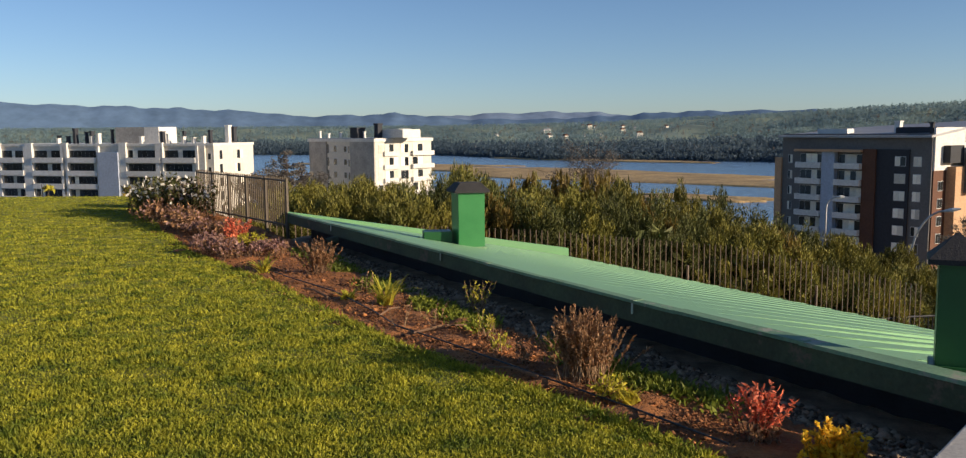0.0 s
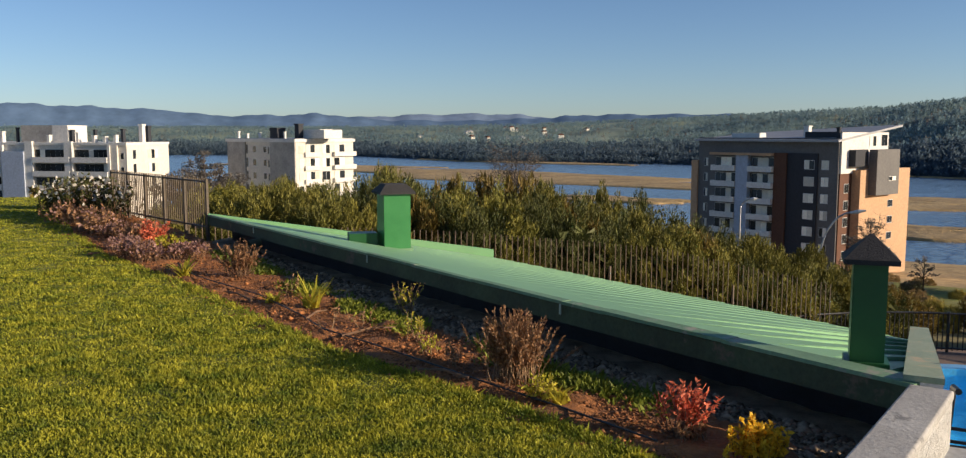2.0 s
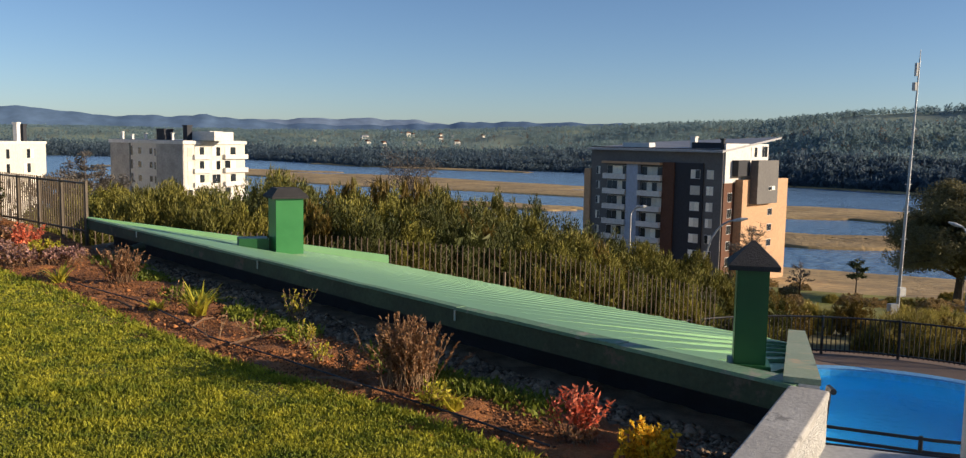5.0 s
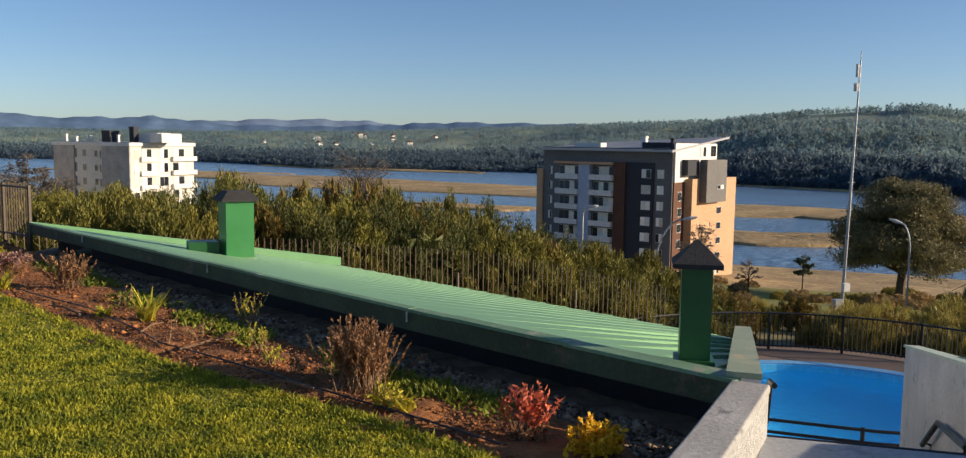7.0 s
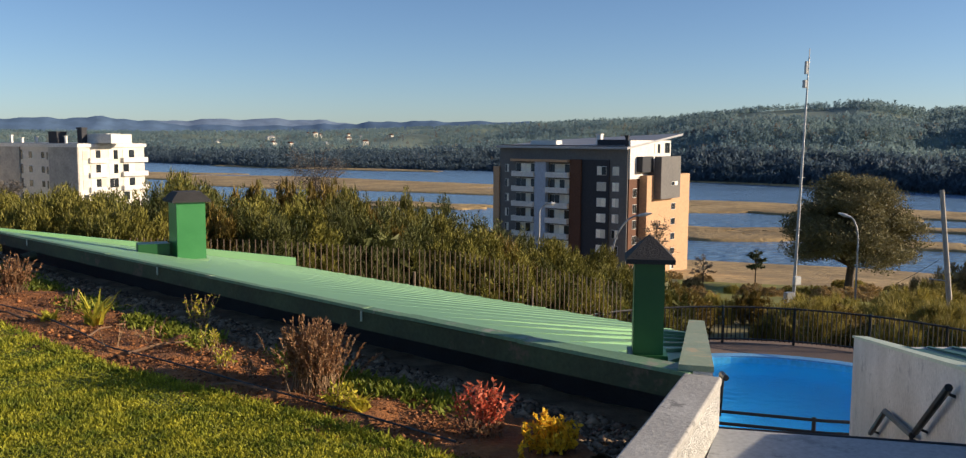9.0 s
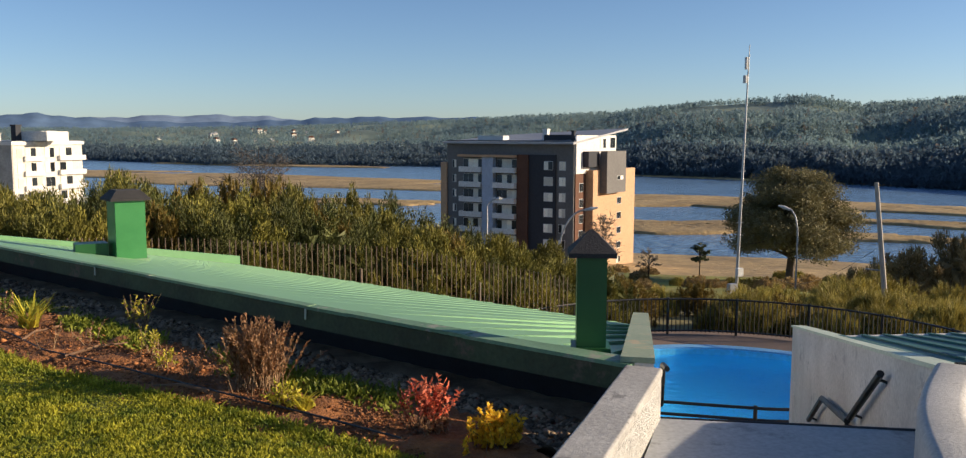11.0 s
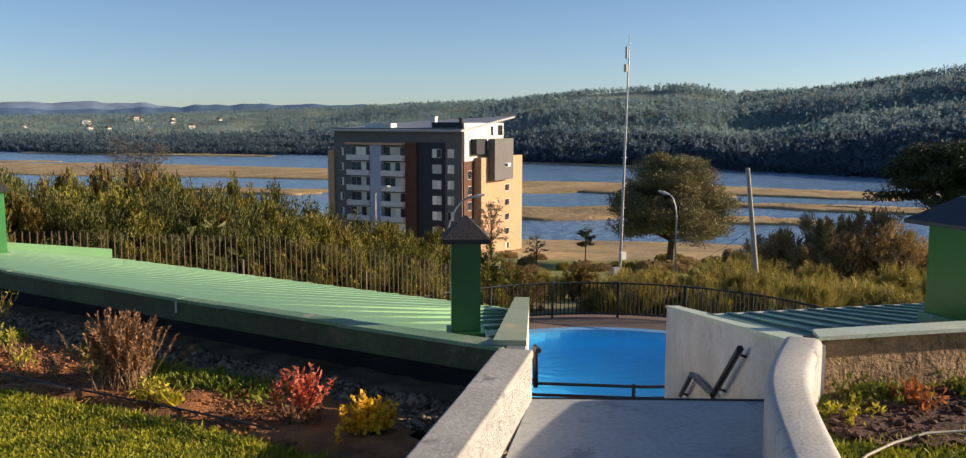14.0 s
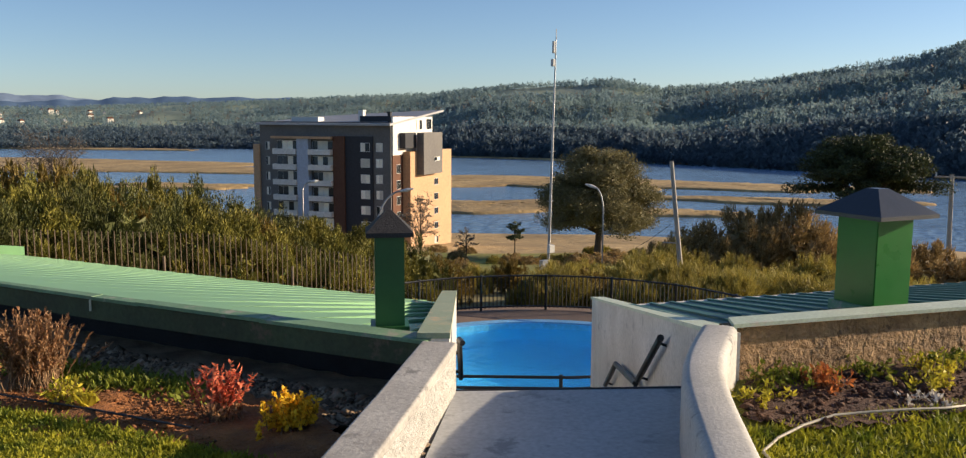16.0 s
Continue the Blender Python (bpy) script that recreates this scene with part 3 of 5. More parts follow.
    for i in range(len(corners)):
        bm.faces.new((lo[i], lo[(i + 1) % len(corners)], hi[(i + 1) % len(corners)], hi[i]))


sheet(bm, [on_roof(right_s(0.055), 0.055, 0.292), on_roof(left_s(0.055), 0.055, 0.292), on_roof(left_s(0.62), 0.62, 0.1745), on_roof(right_s(0.62), 0.62, 0.1745)], 0.012)
bmesh.ops.recalc_face_normals(bm, faces=bm.faces[:])
part("plain_sheet", bm, "roof_green", roof)
# closing sheet under the ribbed ones
bm = bmesh.new()
sheet(bm, [(q[0], q[1], q[2] - 0.024) for q in (on_roof(right_s(0.5), 0.5), on_roof(left_s(0.5), 0.5), on_roof(left_s(N_FAR), N_FAR - 0.02), on_roof(right_s(N_FAR), N_FAR - 0.02))], 0.01)
bmesh.ops.recalc_face_normals(bm, faces=bm.faces[:])
part("under_sheet", bm, "roof_green", roof)
RIB = 0.42
s = right_s(N_FAR) - 7 * RIB
while s < S_END:
    n0, n1 = 0.5, N_FAR
    a0, a1 = max(s, right_s(n0)), max(s, right_s(n1))
    b0, b1 = min(s + RIB, left_s(n0)), min(s + RIB, left_s(n1))
    # trim the run to the slanting ends of the roof
    if s + RIB <= right_s(n1):
        n1 = (s + RIB) / 0.51
        a1 = b1 = s + RIB
        if n1 < n0 + 0.1:
            s += RIB
            continue
    if n1 > n0 + 0.1:
        bm = bmesh.new()
        sheet(bm, [on_roof(a0, n0), on_roof(b0, n0), on_roof(b1 + 0.001, n1), on_roof(a1, n1)], 0.02)
        if b0 - a0 > 0.1:
            # the standing rib along one edge of the sheet
            w, h = 0.035, 0.009
            p = [on_roof(a0, n0), on_roof(a0 + w, n0), on_roof(a1 + w, n1), on_roof(a1, n1)]
            sheet(bm, [(q[0], q[1], q[2] + e) for q, e in zip(p, (0.0, 0.0, h, h))], 0.006)
        bmesh.ops.recalc_face_normals(bm, faces=bm.faces[:])
        part("roof_sheet", bm, "roof_green", roof)
    s += RIB
# end upstand, eave edge and back wall
bm = bmesh.new()
p0, p1 = on_roof(S_END, 0.05), on_roof(left_s(N_FAR), N_FAR)
q0, q1 = on_roof(S_END + 0.12, 0.05), on_roof(left_s(N_FAR) + 0.12, N_FAR)
prism(bm, [p0[:2], p1[:2], q1[:2], q0[:2]], [p0[2] - 0.15, p1[2] - 0.15, p1[2] - 0.15, p0[2] - 0.15], [0.32, p1[2] + 0.16, p1[2] + 0.16, 0.32])
part("upstand", bm, "sage_green", roof, "saturated green end upstand")
bm = bmesh.new()
e0, e1, e2, e3 = on_roof(right_s(N_FAR), N_FAR - 0.05), on_roof(left_s(N_FAR), N_FAR - 0.05), on_roof(left_s(N_FAR), N_FAR - 0.25), on_roof(right_s(N_FAR), N_FAR - 0.25)
prism(bm, [e[:2] for e in (e0, e1, e2, e3)], -3.9, -0.95)
part("back_wall", bm, "white_wall", roof)

# sloping side wall with its coping, on the way down to the pool
side = thing("coping_wall", "rendered side wall with a mottled green-painted sloping coping", "wall")
P0, P1 = np.array([2.62, 4.22]), np.array([6.02, 9.72])
out = np.array([DOWN[1], -DOWN[0]])
bm = bmesh.new()
c = [P0 - out * 0.07, P1 - out * 0.07, P1 + out * 0.1, P0 + out * 0.1]
prism(bm, [tuple(q) for q in c], -3.9, [0.3, -0.745, -0.745, 0.3])
part("wall", bm, "white_wall", side)
bm = bmesh.new()
c = [P0 - out * 0.09, P1 - out * 0.09, P1 + out * 0.105, P0 + out * 0.105]
prism(bm, [tuple(q) for q in c], [0.302, -0.742, -0.742, 0.302], [0.335, -0.71, -0.71, 0.335])
part("coping", bm, "coping_mottled", side, "green coping with ochre patches")
tagged(side, kind="structure")


def cap_roof(bm, w, d, z0, z1, flat=0.0, lip=0.03):
    """A hipped cap of plan w by d with a small lip."""
    lo = [bm.verts.new((sx * w / 2, sy * d / 2, z0)) for sx, sy in ((-1, -1), (1, -1), (1, 1), (-1, 1))]
    li = [bm.verts.new((sx * w / 2, sy * d / 2, z0 + lip)) for sx, sy in ((-1, -1), (1, -1), (1, 1), (-1, 1))]
    hi = [bm.verts.new((sx * w / 2 * flat, sy * d / 2 * flat, z1)) for sx, sy in ((-1, -1), (1, -1), (1, 1), (-1, 1))]
    bm.faces.new(lo[::-1]), bm.faces.new(hi)
    for a, b in ((lo, li), (li, hi)):
        for i in range(4):
            bm.faces.new((a[i], a[(i + 1) % 4], b[(i + 1) % 4], b[i]))
    bmesh.ops.recalc_face_normals(bm, faces=bm.faces[:])
    return bm


def chimney(x, y, z, w, d, h, turn, cap_w, cap_d, cap_h, flat, material, label):
    c = thing("chimney", label, "chimney", at=(x, y, z), turn=turn)
    part("shaft", box((-w / 2, -d / 2, -0.1), (w / 2, d / 2, h), 0.006), material, c)
    part("base_flashing", box((-w / 2 - 0.03, -d / 2 - 0.03, -0.1), (w / 2 + 0.03, d / 2 + 0.03, 0.035), 0.004), material if material == "dark_green" else "cap_green", c)
    part("cap", cap_roof(bmesh.new(), cap_w, cap_d, h - 0.02, h + cap_h, flat), "slate_cap" if material == "gloss_green" else "shingle", c, "dark hipped cap")
    return c


TURN = -25.0
chimney(-0.22, 13.05, -0.15, 0.405, 0.41, 0.86, 16, 0.53, 0.53, 0.125, 0.6, "bright_green", "bright green sheet-metal chimney with a dark cap on the roof")
chimney(2.72, 4.96, 0.2, 0.19, 0.19, 0.645, TURN, 0.305, 0.305, 0.15, 0.06, "dark_green", "dark green sheet-metal chimney beside the sloping coping")
# upstand piece in shadow, the shade put into its dark green
bm = box((-0.42, -0.02, -0.1), (0, 0.3, 0.25), 0.005, pose(-0.46, 12.95, -0.14, 0, 0, 8))
tagged(obj("roof_curb", bm, "dark_green"), "metal upstand piece beside the chimney, dark green for its shade", "roof curb")

# ---- low walls of the ramp ----


def wall_run(pts, width, z0, z1, round_top=0.03):
    """A low wall swept along plan points with a rounded top."""
    pts = [Vector((p[0], p[1], 0)) for p in pts]
    bow = [(round_top * (1 - math.cos(a)), round_top * (math.sin(a) - 1)) for a in np.linspace(0, math.pi / 2, 5)]
    prof = [(-width / 2, z0)] + [(-width / 2 + a, z1 + b) for a, b in bow] + [(width / 2 - a, z1 + b) for a, b in bow[::-1]] + [(width / 2, z0)]
    bm = bmesh.new()
    rings = []
    for i, p in enumerate(pts):
        d = (pts[min(i + 1, len(pts) - 1)] - pts[max(i - 1, 0)]).normalized()
        side_v = Vector((d.y, -d.x, 0))
        rings.append([bm.verts.new(p + side_v * a + Vector((0, 0, b))) for a, b in prof])
    k = len(prof)
    for a, b in zip(rings, rings[1:]):
        for i in range(k):
            bm.faces.new((a[i], a[(i + 1) % k], b[(i + 1) % k], b[i]))
    bm.faces.new(rings[0][::-1]), bm.faces.new(rings[-1])
    bmesh.ops.recalc_face_normals(bm, faces=bm.faces[:])
    return bm


def bend(pts, k=4):
    """Rounds a run of plan points by corner cutting."""
    for _ in range(2):
        out = [pts[0]]
        for a, b in zip(pts, pts[1:]):
            out += [(a[0] * 0.75 + b[0] * 0.25, a[1] * 0.75 + b[1] * 0.25), (a[0] * 0.25 + b[0] * 0.75, a[1] * 0.25 + b[1] * 0.75)]
        pts = out + [pts[-1]]
    return pts


LW = [(0.62, 1.95), (1.2, 2.55), (1.95, 3.38), (2.62, 4.14)]
lw = thing("ramp_wall_left", "low pebble-dashed concrete wall with a smooth worn top", "wall")
part("wall", wall_run(LW, 0.2, -0.4, 0.262, 0.004), "dash", lw, "coarse pebble-dashed face")
part("wall_cap", wall_run(LW, 0.212, 0.258, 0.3, 0.014), "concrete", lw, "smooth grey trowelled top")
tagged(lw, kind="structure")
tagged(obj("ramp_wall_right", wall_run(bend([(1.6, 0.75), (2.1, 1.36), (2.65, 2.0), (3.1, 2.53), (3.36, 2.8), (3.56, 2.97), (3.78, 3.14), (3.98, 3.28), (4.12, 3.38)]), 0.215, -0.4, 0.362, 0.045), "worn_concrete", smooth=True), "low curved concrete wall with a rounded worn top", "wall", kind="structure")
stair_wall = thing("stair_wall", "stained white rendered wall beside the stair to the pool", "wall")
W0, W1 = np.array([4.12, 3.45]), np.array([8.2, 9.35])
c = [W0, W1, W1 + np.array([0.16, -0.1]), W0 + np.array([0.16, -0.1])]
part("wall", prism(bmesh.new(), [tuple(q) for q in c], -3.9, [0.30, -1.0, -1.0, 0.30]), "white_wall", stair_wall)
c = [W0 + np.array([-0.02, 0.013]), W1 + np.array([-0.02, 0.013]), W1 + np.array([0.14, -0.087]), W0 + np.array([0.14, -0.087])]
part("coping", prism(bmesh.new(), [tuple(q) for q in c], [0.302, -0.998, -0.998, 0.302], [0.33, -0.97, -0.97, 0.33]), "coping_pale", stair_wall, "thin pale green coping")
tagged(stair_wall, kind="structure")
bm = bmesh.new()
tube(bm, [(2.70, 4.11, -0.005), (3.98, 3.38, -0.005)], 0.014, 8)
bx(bm, (-0.72, -0.03, -0.12), (0.72, 0.02, 0.002), 0.004, pose(3.34, 3.755, 0, 0, 0, math.degrees(math.atan2(-0.68, 1.2))))
tagged(obj("edge_bar", bm, "black_metal"), "black steel edge bar across the landing", "steel bar")

# ---- right-hand roof ----
C0, CD, CN = np.array([4.28, 3.42]), np.array([0.963, -0.268]), np.array([0.268, 0.963])


def on_right(s, n, z=None):
    p = C0 + s * CD + n * CN
    return (float(p[0]), float(p[1]), (0.3 - 0.19 * n) if z is None else z)


r_roof = thing("right_roof_building", "low building with a dark teal ribbed metal roof", "building")
bm = bmesh.new()
prism(bm, [on_right(-0.02, -0.05)[:2], on_right(9, -0.05)[:2], on_right(9, 0.13)[:2], on_right(0.06, 0.13)[:2]], 0.326, 0.35)
part("coping", bm, "coping_pale", r_roof, "pale green metal coping")
s = 0.0
while s < 9:
    bm = bmesh.new()
    n1 = 3.9
    s0, s1 = s, s + 0.24
    f0, f1 = s0 + 1.3, s1 + 1.3
    sheet(bm, [on_right(s0, 0.15), on_right(s1, 0.15), on_right(f1, n1), on_right(f0, n1)], 0.02)
    p = [on_right(s0, 0.15), on_right(s0 + 0.05, 0.15), on_right(f0 + 0.05, n1), on_right(f0, n1)]
    sheet(bm, [(q[0], q[1], q[2] + 0.018) for q in p], 0.018)
    bmesh.ops.recalc_face_normals(bm, faces=bm.faces[:])
    part("roof_sheet", bm, "teal_roof", r_roof)
    s += 0.24
bm = bmesh.new()
prism(bm, [on_right(1.35, 3.7)[:2], on_right(9, 3.7)[:2], on_right(9, 3.85)[:2], on_right(1.35, 3.85)[:2]], -3.9, -0.42)
part("back_wall", bm, "white_wall", r_roof)
chimney(6.25, 3.77, 0.16, 0.375, 0.375, 0.72, -8, 0.61, 0.62, 0.19, 0.18, "gloss_green", "wide green sheet-metal chimney with a dark hipped cap")


# ---- apartment buildings down by the river ----
def face(origin, u_az, n_az):
    """Frame of a facade: x along it, y out of it, z up."""
    u, n = radians(u_az), radians(n_az)
    return Matrix(((math.sin(u), math.sin(n), 0, origin[0]), (math.cos(u), math.cos(n), 0, origin[1]), (0, 0, 1, origin[2]), (0, 0, 0, 1)))


def window(bldg, m, x, z, w, h, leaves=2, blinds=0, y=0.0):
    fr = part("window", box((x, y - 0.02, z), (x + w, y + 0.06, z + h), 0, m), "win_frame", bldg)
    for k in range(leaves):
        a, b = x + 0.05 + (w - 0.05) * k / leaves, x + (w - 0.05) * (k + 1) / leaves
        part("pane", box((a, y + 0.03, z + 0.07), (b, y + 0.075, z + h - 0.07), 0, m), "blind" if (blinds >> k) & 1 else "win_glass", fr)
    return fr


def balcony(bldg, m, x, z, w, depth, h=0.95, material="render_white", floor=0.2):
    """A tray: floor and solid parapet in one piece."""
    bm = box((x, -0.05, z), (x + w, depth, z + h))
    bm.faces.ensure_lookup_table()
    top = max(bm.faces, key=lambda f: f.calc_center_median().z)
    bmesh.ops.inset_region(bm, faces=[top], thickness=0.1)
    for v in top.verts:
        v.co.z = z + floor
    bmesh.ops.transform(bm, matrix=m, verts=bm.verts[:])
    return part("balcony", bm, material, bldg)


def chim(bldg, m, x, y, z, w, h, material="render_dark"):
    bm = box((x, y, z), (x + w, y + w, z + h), 0, m)
    bx(bm, (x - 0.1, y - 0.1, z + h * 0.9), (x + w + 0.1, y + w + 0.1, z + h), 0, m)
    part("roof_vent", bm, material, bldg)


brng = random.Random(3)
ST = 2.65

# dark grey block with the orange wing (nearest corner at the origin)
D_C = 146.0
azc = radians(27.15)
oc = (math.sin(azc) * D_C, math.cos(azc) * D_C, -22.0)
bc = thing("apartment_building", "grey and orange seven-storey apartment block with white balconies", "building")
fl, fr_ = face(oc, 325, 235), face(oc, 55, 145)
TOPC = 22.6
LC = 25.9
part("wall", box((0, -16, 0), (LC, 0, TOPC), 0, fl), "render_grey", bc, "dark grey render")
part("wall", box((LC + 0.004, -12, 0), (LC + 1.3, 0.3, TOPC - 4.0), 0, fl), "render_orange", bc, "orange end wall")
part("wall", box((3.3, 0.004, 0), (8.55, 0.25, TOPC - 2.4), 0, fl), "render_dark", bc, "near-black recessed strip")
part("wall", box((8.55, 0.004, 0), (10.75, 0.6, TOPC - 2.4), 0, fl), "render_rust", bc, "rust-brown strip")
part("wall", box((10.75, 0.004, TOPC - 2.9), (22.7, 1.4, TOPC - 2.5), 0, fl), "render_orange", bc, "orange lintel over the balconies")
part("wall", box((15.4, 0.004, 0), (17.7, 1.0, TOPC - 2.9), 0, fl), "render_pale", bc, "pale blue-grey pier")
for k in range(8):
    z = TOPC - 5.4 - k * ST
    if z < 0:
        break
    balcony(bc, fl, 10.8, z - 0.2, 4.5, 1.3)
    balcony(bc, fl, 17.8, z - 0.2, 4.7, 1.3)
    window(bc, fl, 11.0, z + 0.05, 4.1, 2.1, 4, brng.choice((5, 6, 1, 3)))
    window(bc, fl, 18.0, z + 0.05, 4.3, 2.1, 4, brng.choice((5, 6, 3, 2)))
    window(bc, fl, 23.9, z + 0.5, 0.8, 1.4, 2, brng.choice((0, 1, 2)))
    window(bc, fl, 3.8, z + 0.45, 1.75, 1.5, 2, brng.choice((3, 3, 1, 2)), 0.25)
    window(bc, fl, 1.5, z + 0.45, 1.25, 1.5, 2, brng.choice((3, 3, 1, 2)))
# orange wing on the sunny side
part("wall", box((4.0, -8, 0), (21.0, 1.6, TOPC - 5.0), 0, fr_), "render_orange", bc, "sunlit orange wing")
part("wall", box((0.3, 0.004, TOPC - 5.5), (15.5, 0.3, TOPC + 0.9), 0, fr_), "render_white", bc, "white top storey")
# no hollow here: near-black colour gives the recess its shade
part("wall", box((2.6, 0.31, TOPC - 4.4), (6.6, 1.4, TOPC - 1.8), 0, fr_), "render_dark", bc, "solid near-black box in place of the shaded recess")
part("wall", box((6.6, 1.6, TOPC - 9.0), (14.2, 2.9, TOPC - 1.8), 0, fr_), "render_grey", bc, "projecting grey box")
window(bc, fr_, 10.6, TOPC - 6.8, 2.4, 0.7, 2, 2, 2.9)
window(bc, fr_, 9.0, TOPC - 1.35, 2.2, 1.7, 2, 1, 0.3)
window(bc, fr_, 13.0, TOPC - 1.35, 2.0, 1.9, 2, 0, 0.3)
for k in range(7):
    z = TOPC - 8.6 - k * ST
    if z < 0.5:
        break
    if k:
        window(bc, fr_, 13.4, z, 1.7, 1.2, 2, brng.choice((0, 0, 1)), 1.6)
    window(bc, fr_, 1.6, z, 1.4, 1.5, 2, 0, 0.2)
# flat box for a recess: rust paint, with the shade in its dark tone
part("wall", box((0.3, 0.004, 0), (3.99, 0.2, TOPC - 5.5), 0, fr_), "render_rust", bc, "rust-brown wall beside the wing, darkened for the shade of a recess")
# mono-pitch roof rising to the sunny end, with curbs
bm = bmesh.new()
r = [(-0.4, 1.0, TOPC - 0.25), (LC + 0.3, 1.0, TOPC - 0.25), (LC - 3, -17, TOPC + 1.0), (-0.5, -20, TOPC + 2.2)]
sheet(bm, [fl @ Vector(p) for p in r], 0.35)
bmesh.ops.recalc_face_normals(bm, faces=bm.faces[:])
part("roof", bm, "zinc", bc, "pale grey metal roof")
part("roof_light", box((15.5, -4.5, TOPC - 0.2), (21, -2.5, TOPC + 0.8), 0.05, fl), "win_frame", bc)
part("roof_light", box((1.0, -5, TOPC - 0.2), (7.5, -3.0, TOPC + 1.0), 0.05, fl), "render_dark", bc)
chim(bc, fl, 7.6, -5.2, TOPC, 0.9, 2.0, "render_white")
chim(bc, fl, 0.2, -0.8, TOPC - 0.5, 0.5, 2.2)

# pale stone-clad block
D_B = 180.0
azb = radians(-6.95)
ob_ = (math.sin(azb) * D_B, math.cos(azb) * D_B, -17.0)
bb = thing("apartment_building", "white apartment block with stone-clad bands and stacked balconies", "building")
fl, fr_ = face(ob_, 312, 222), face(ob_, 42, 132)
TOPB = 17.0
LB, RB = 21.5, 16.0
part("wall", box((0, -RB, 0), (LB, 0, TOPB), 0, fl), "render_cream", bb, "pale render")
part("wall", box((0.004, 0.004, 0), (7.6, 0.3, TOPB - 0.5), 0, fl), "stone_clad", bb, "grey stone cladding")
part("wall", box((15.6, 0.004, 0), (LB, 0.3, TOPB - 0.5), 0, fl), "stone_clad", bb, "grey stone cladding")
part("cornice", box((-0.3, -RB - 0.3, TOPB - 0.5), (LB + 0.3, 0.5, TOPB + 0.15), 0, fl), "render_white", bb)
for k in range(6):
    z = TOPB - 3.0 - k * 2.75
    window(bb, fl, 9.0, z + 0.3, 0.9, 1.3, 1, 0)
    window(bb, fl, 12.3, z + 0.3, 1.0, 1.4, 1, 0)
    window(bb, fl, 14.9, z, 0.6, 2.0, 1, 0)
    window(bb, fl, 8.0, z, 0.5, 1.6, 1, 0)
    window(bb, fr_, 0.8, z, 1.2, 1.9, 1, brng.choice((0, 1)))
    window(bb, fr_, 2.6, z + 0.1, 3.6, 1.9, 3, brng.choice((1, 2, 5)))
    window(bb, fr_, 7.0, z + 0.1, 2.2, 1.9, 2, brng.choice((0, 1, 2)))
    window(bb, fr_, 10.4, z + 0.1, 3.0, 1.9, 2, brng.choice((0, 1, 2)))
    balcony(bb, fr_, 2.2, z - 0.5, 4.3, 0.5)
    balcony(bb, fr_, 10.0, z - 0.5, 6.3, 0.7)
part("roof", box((0.2, -RB + 0.2, TOPB + 0.15), (LB - 0.2, -0.2, TOPB + 0.25), 0, fl), "zinc", bb)
part("penthouse", box((-4, -9, TOPB + 0.25), (3, -4, TOPB + 2.0), 0, face((ob_[0], ob_[1], ob_[2]), 312, 222)), "render_white", bb)
part("penthouse", box((1, -11, TOPB + 0.25), (5, -7.5, TOPB + 2.1), 0, fl), "render_white", bb)
chim(bb, fl, 6.5, -3, TOPB + 0.25, 2.2, 2.2)
chim(bb, fl, 2.2, -4, TOPB + 0.25, 1.2, 3.0)
for x, h in ((19.5, 1.5), (16.5, 1.0), (12.5, 1.2), (4.6, 1.4)):
    chim(bb, fl, x, -1.6, TOPB + 0.25, 0.4, h, "render_white")

# long white block with piers and balconies
D_A = 186.0
aza = radians(-17.0)
oa = (math.sin(aza) * D_A, math.cos(aza) * D_A, -17.0)
ba = thing("apartment_building", "long white apartment block with piers, loggias and many roof vents", "building")
fl, fr_ = face(oa, 287, 197) @ Matrix.Diagonal((0.6, 1, 1, 1)), face(oa, 17, 107) @ Matrix.Diagonal((1.37, 1, 1, 1))
TOPA = 16.3
LA, RA = 90.0, 14.8
part("wall", box((0, -RA, 0), (LA, 0, TOPA), 0, fl), "render_cream", ba, "cream render")
part("cornice", box((-0.2, -RA - 0.2, TOPA - 0.3), (LA + 0.2, 0.3, TOPA + 0.2), 0, fl), "render_white", ba)
part("wall", box((3.0, 0.004, 0), (6.2, 0.5, TOPA - 0.3), 0, fl), "render_cream", ba)
bays = [(6.5, 13.0), (20.5, 14.0), (47.0, 12.5), (61.5, 13.5), (79.0, 10.5)]
for x, w in bays:
    for k in range(6):
        z = TOPA - 3.1 - k * 2.8
        balcony(ba, fl, x, z - 0.7, w, 0.9, 1.1)
        window(ba, fl, x + 0.2, z - 0.2, w - 0.4, 2.15, 7, brng.choice((0, 4, 1, 32, 8)))
    part("pier", box((x - 1.0, 0.004, 0), (x - 0.05, 0.7, TOPA - 0.3), 0, fl), "render_white", ba)
    part("pier", box((x + w + 0.05, 0.004, 0), (x + w + 3.0, 0.7, TOPA + 0.4), 0, fl), "render_white", ba)
# the blue-grey is shade put into the stair wall's colour
part("wall", box((37.6, 0.004, 0), (46.0, 1.0, TOPA - 1.6), 0, fl), "render_pale", ba, "stair wall coloured blue-grey for its shade")
for k in range(6):
    z = TOPA - 3.1 - k * 2.8
    for x in (1.0, 34.8, 59.8):
        window(ba, fl, x, z, 1.2, 1.3, 1, 0, 0.0 if x < 3 else 0.0)
    window(ba, fr_, 1.4, z, 0.8, 1.9, 1, 0)
    window(ba, fr_, 5.2, z, 2.6, 1.9, 3, 5)
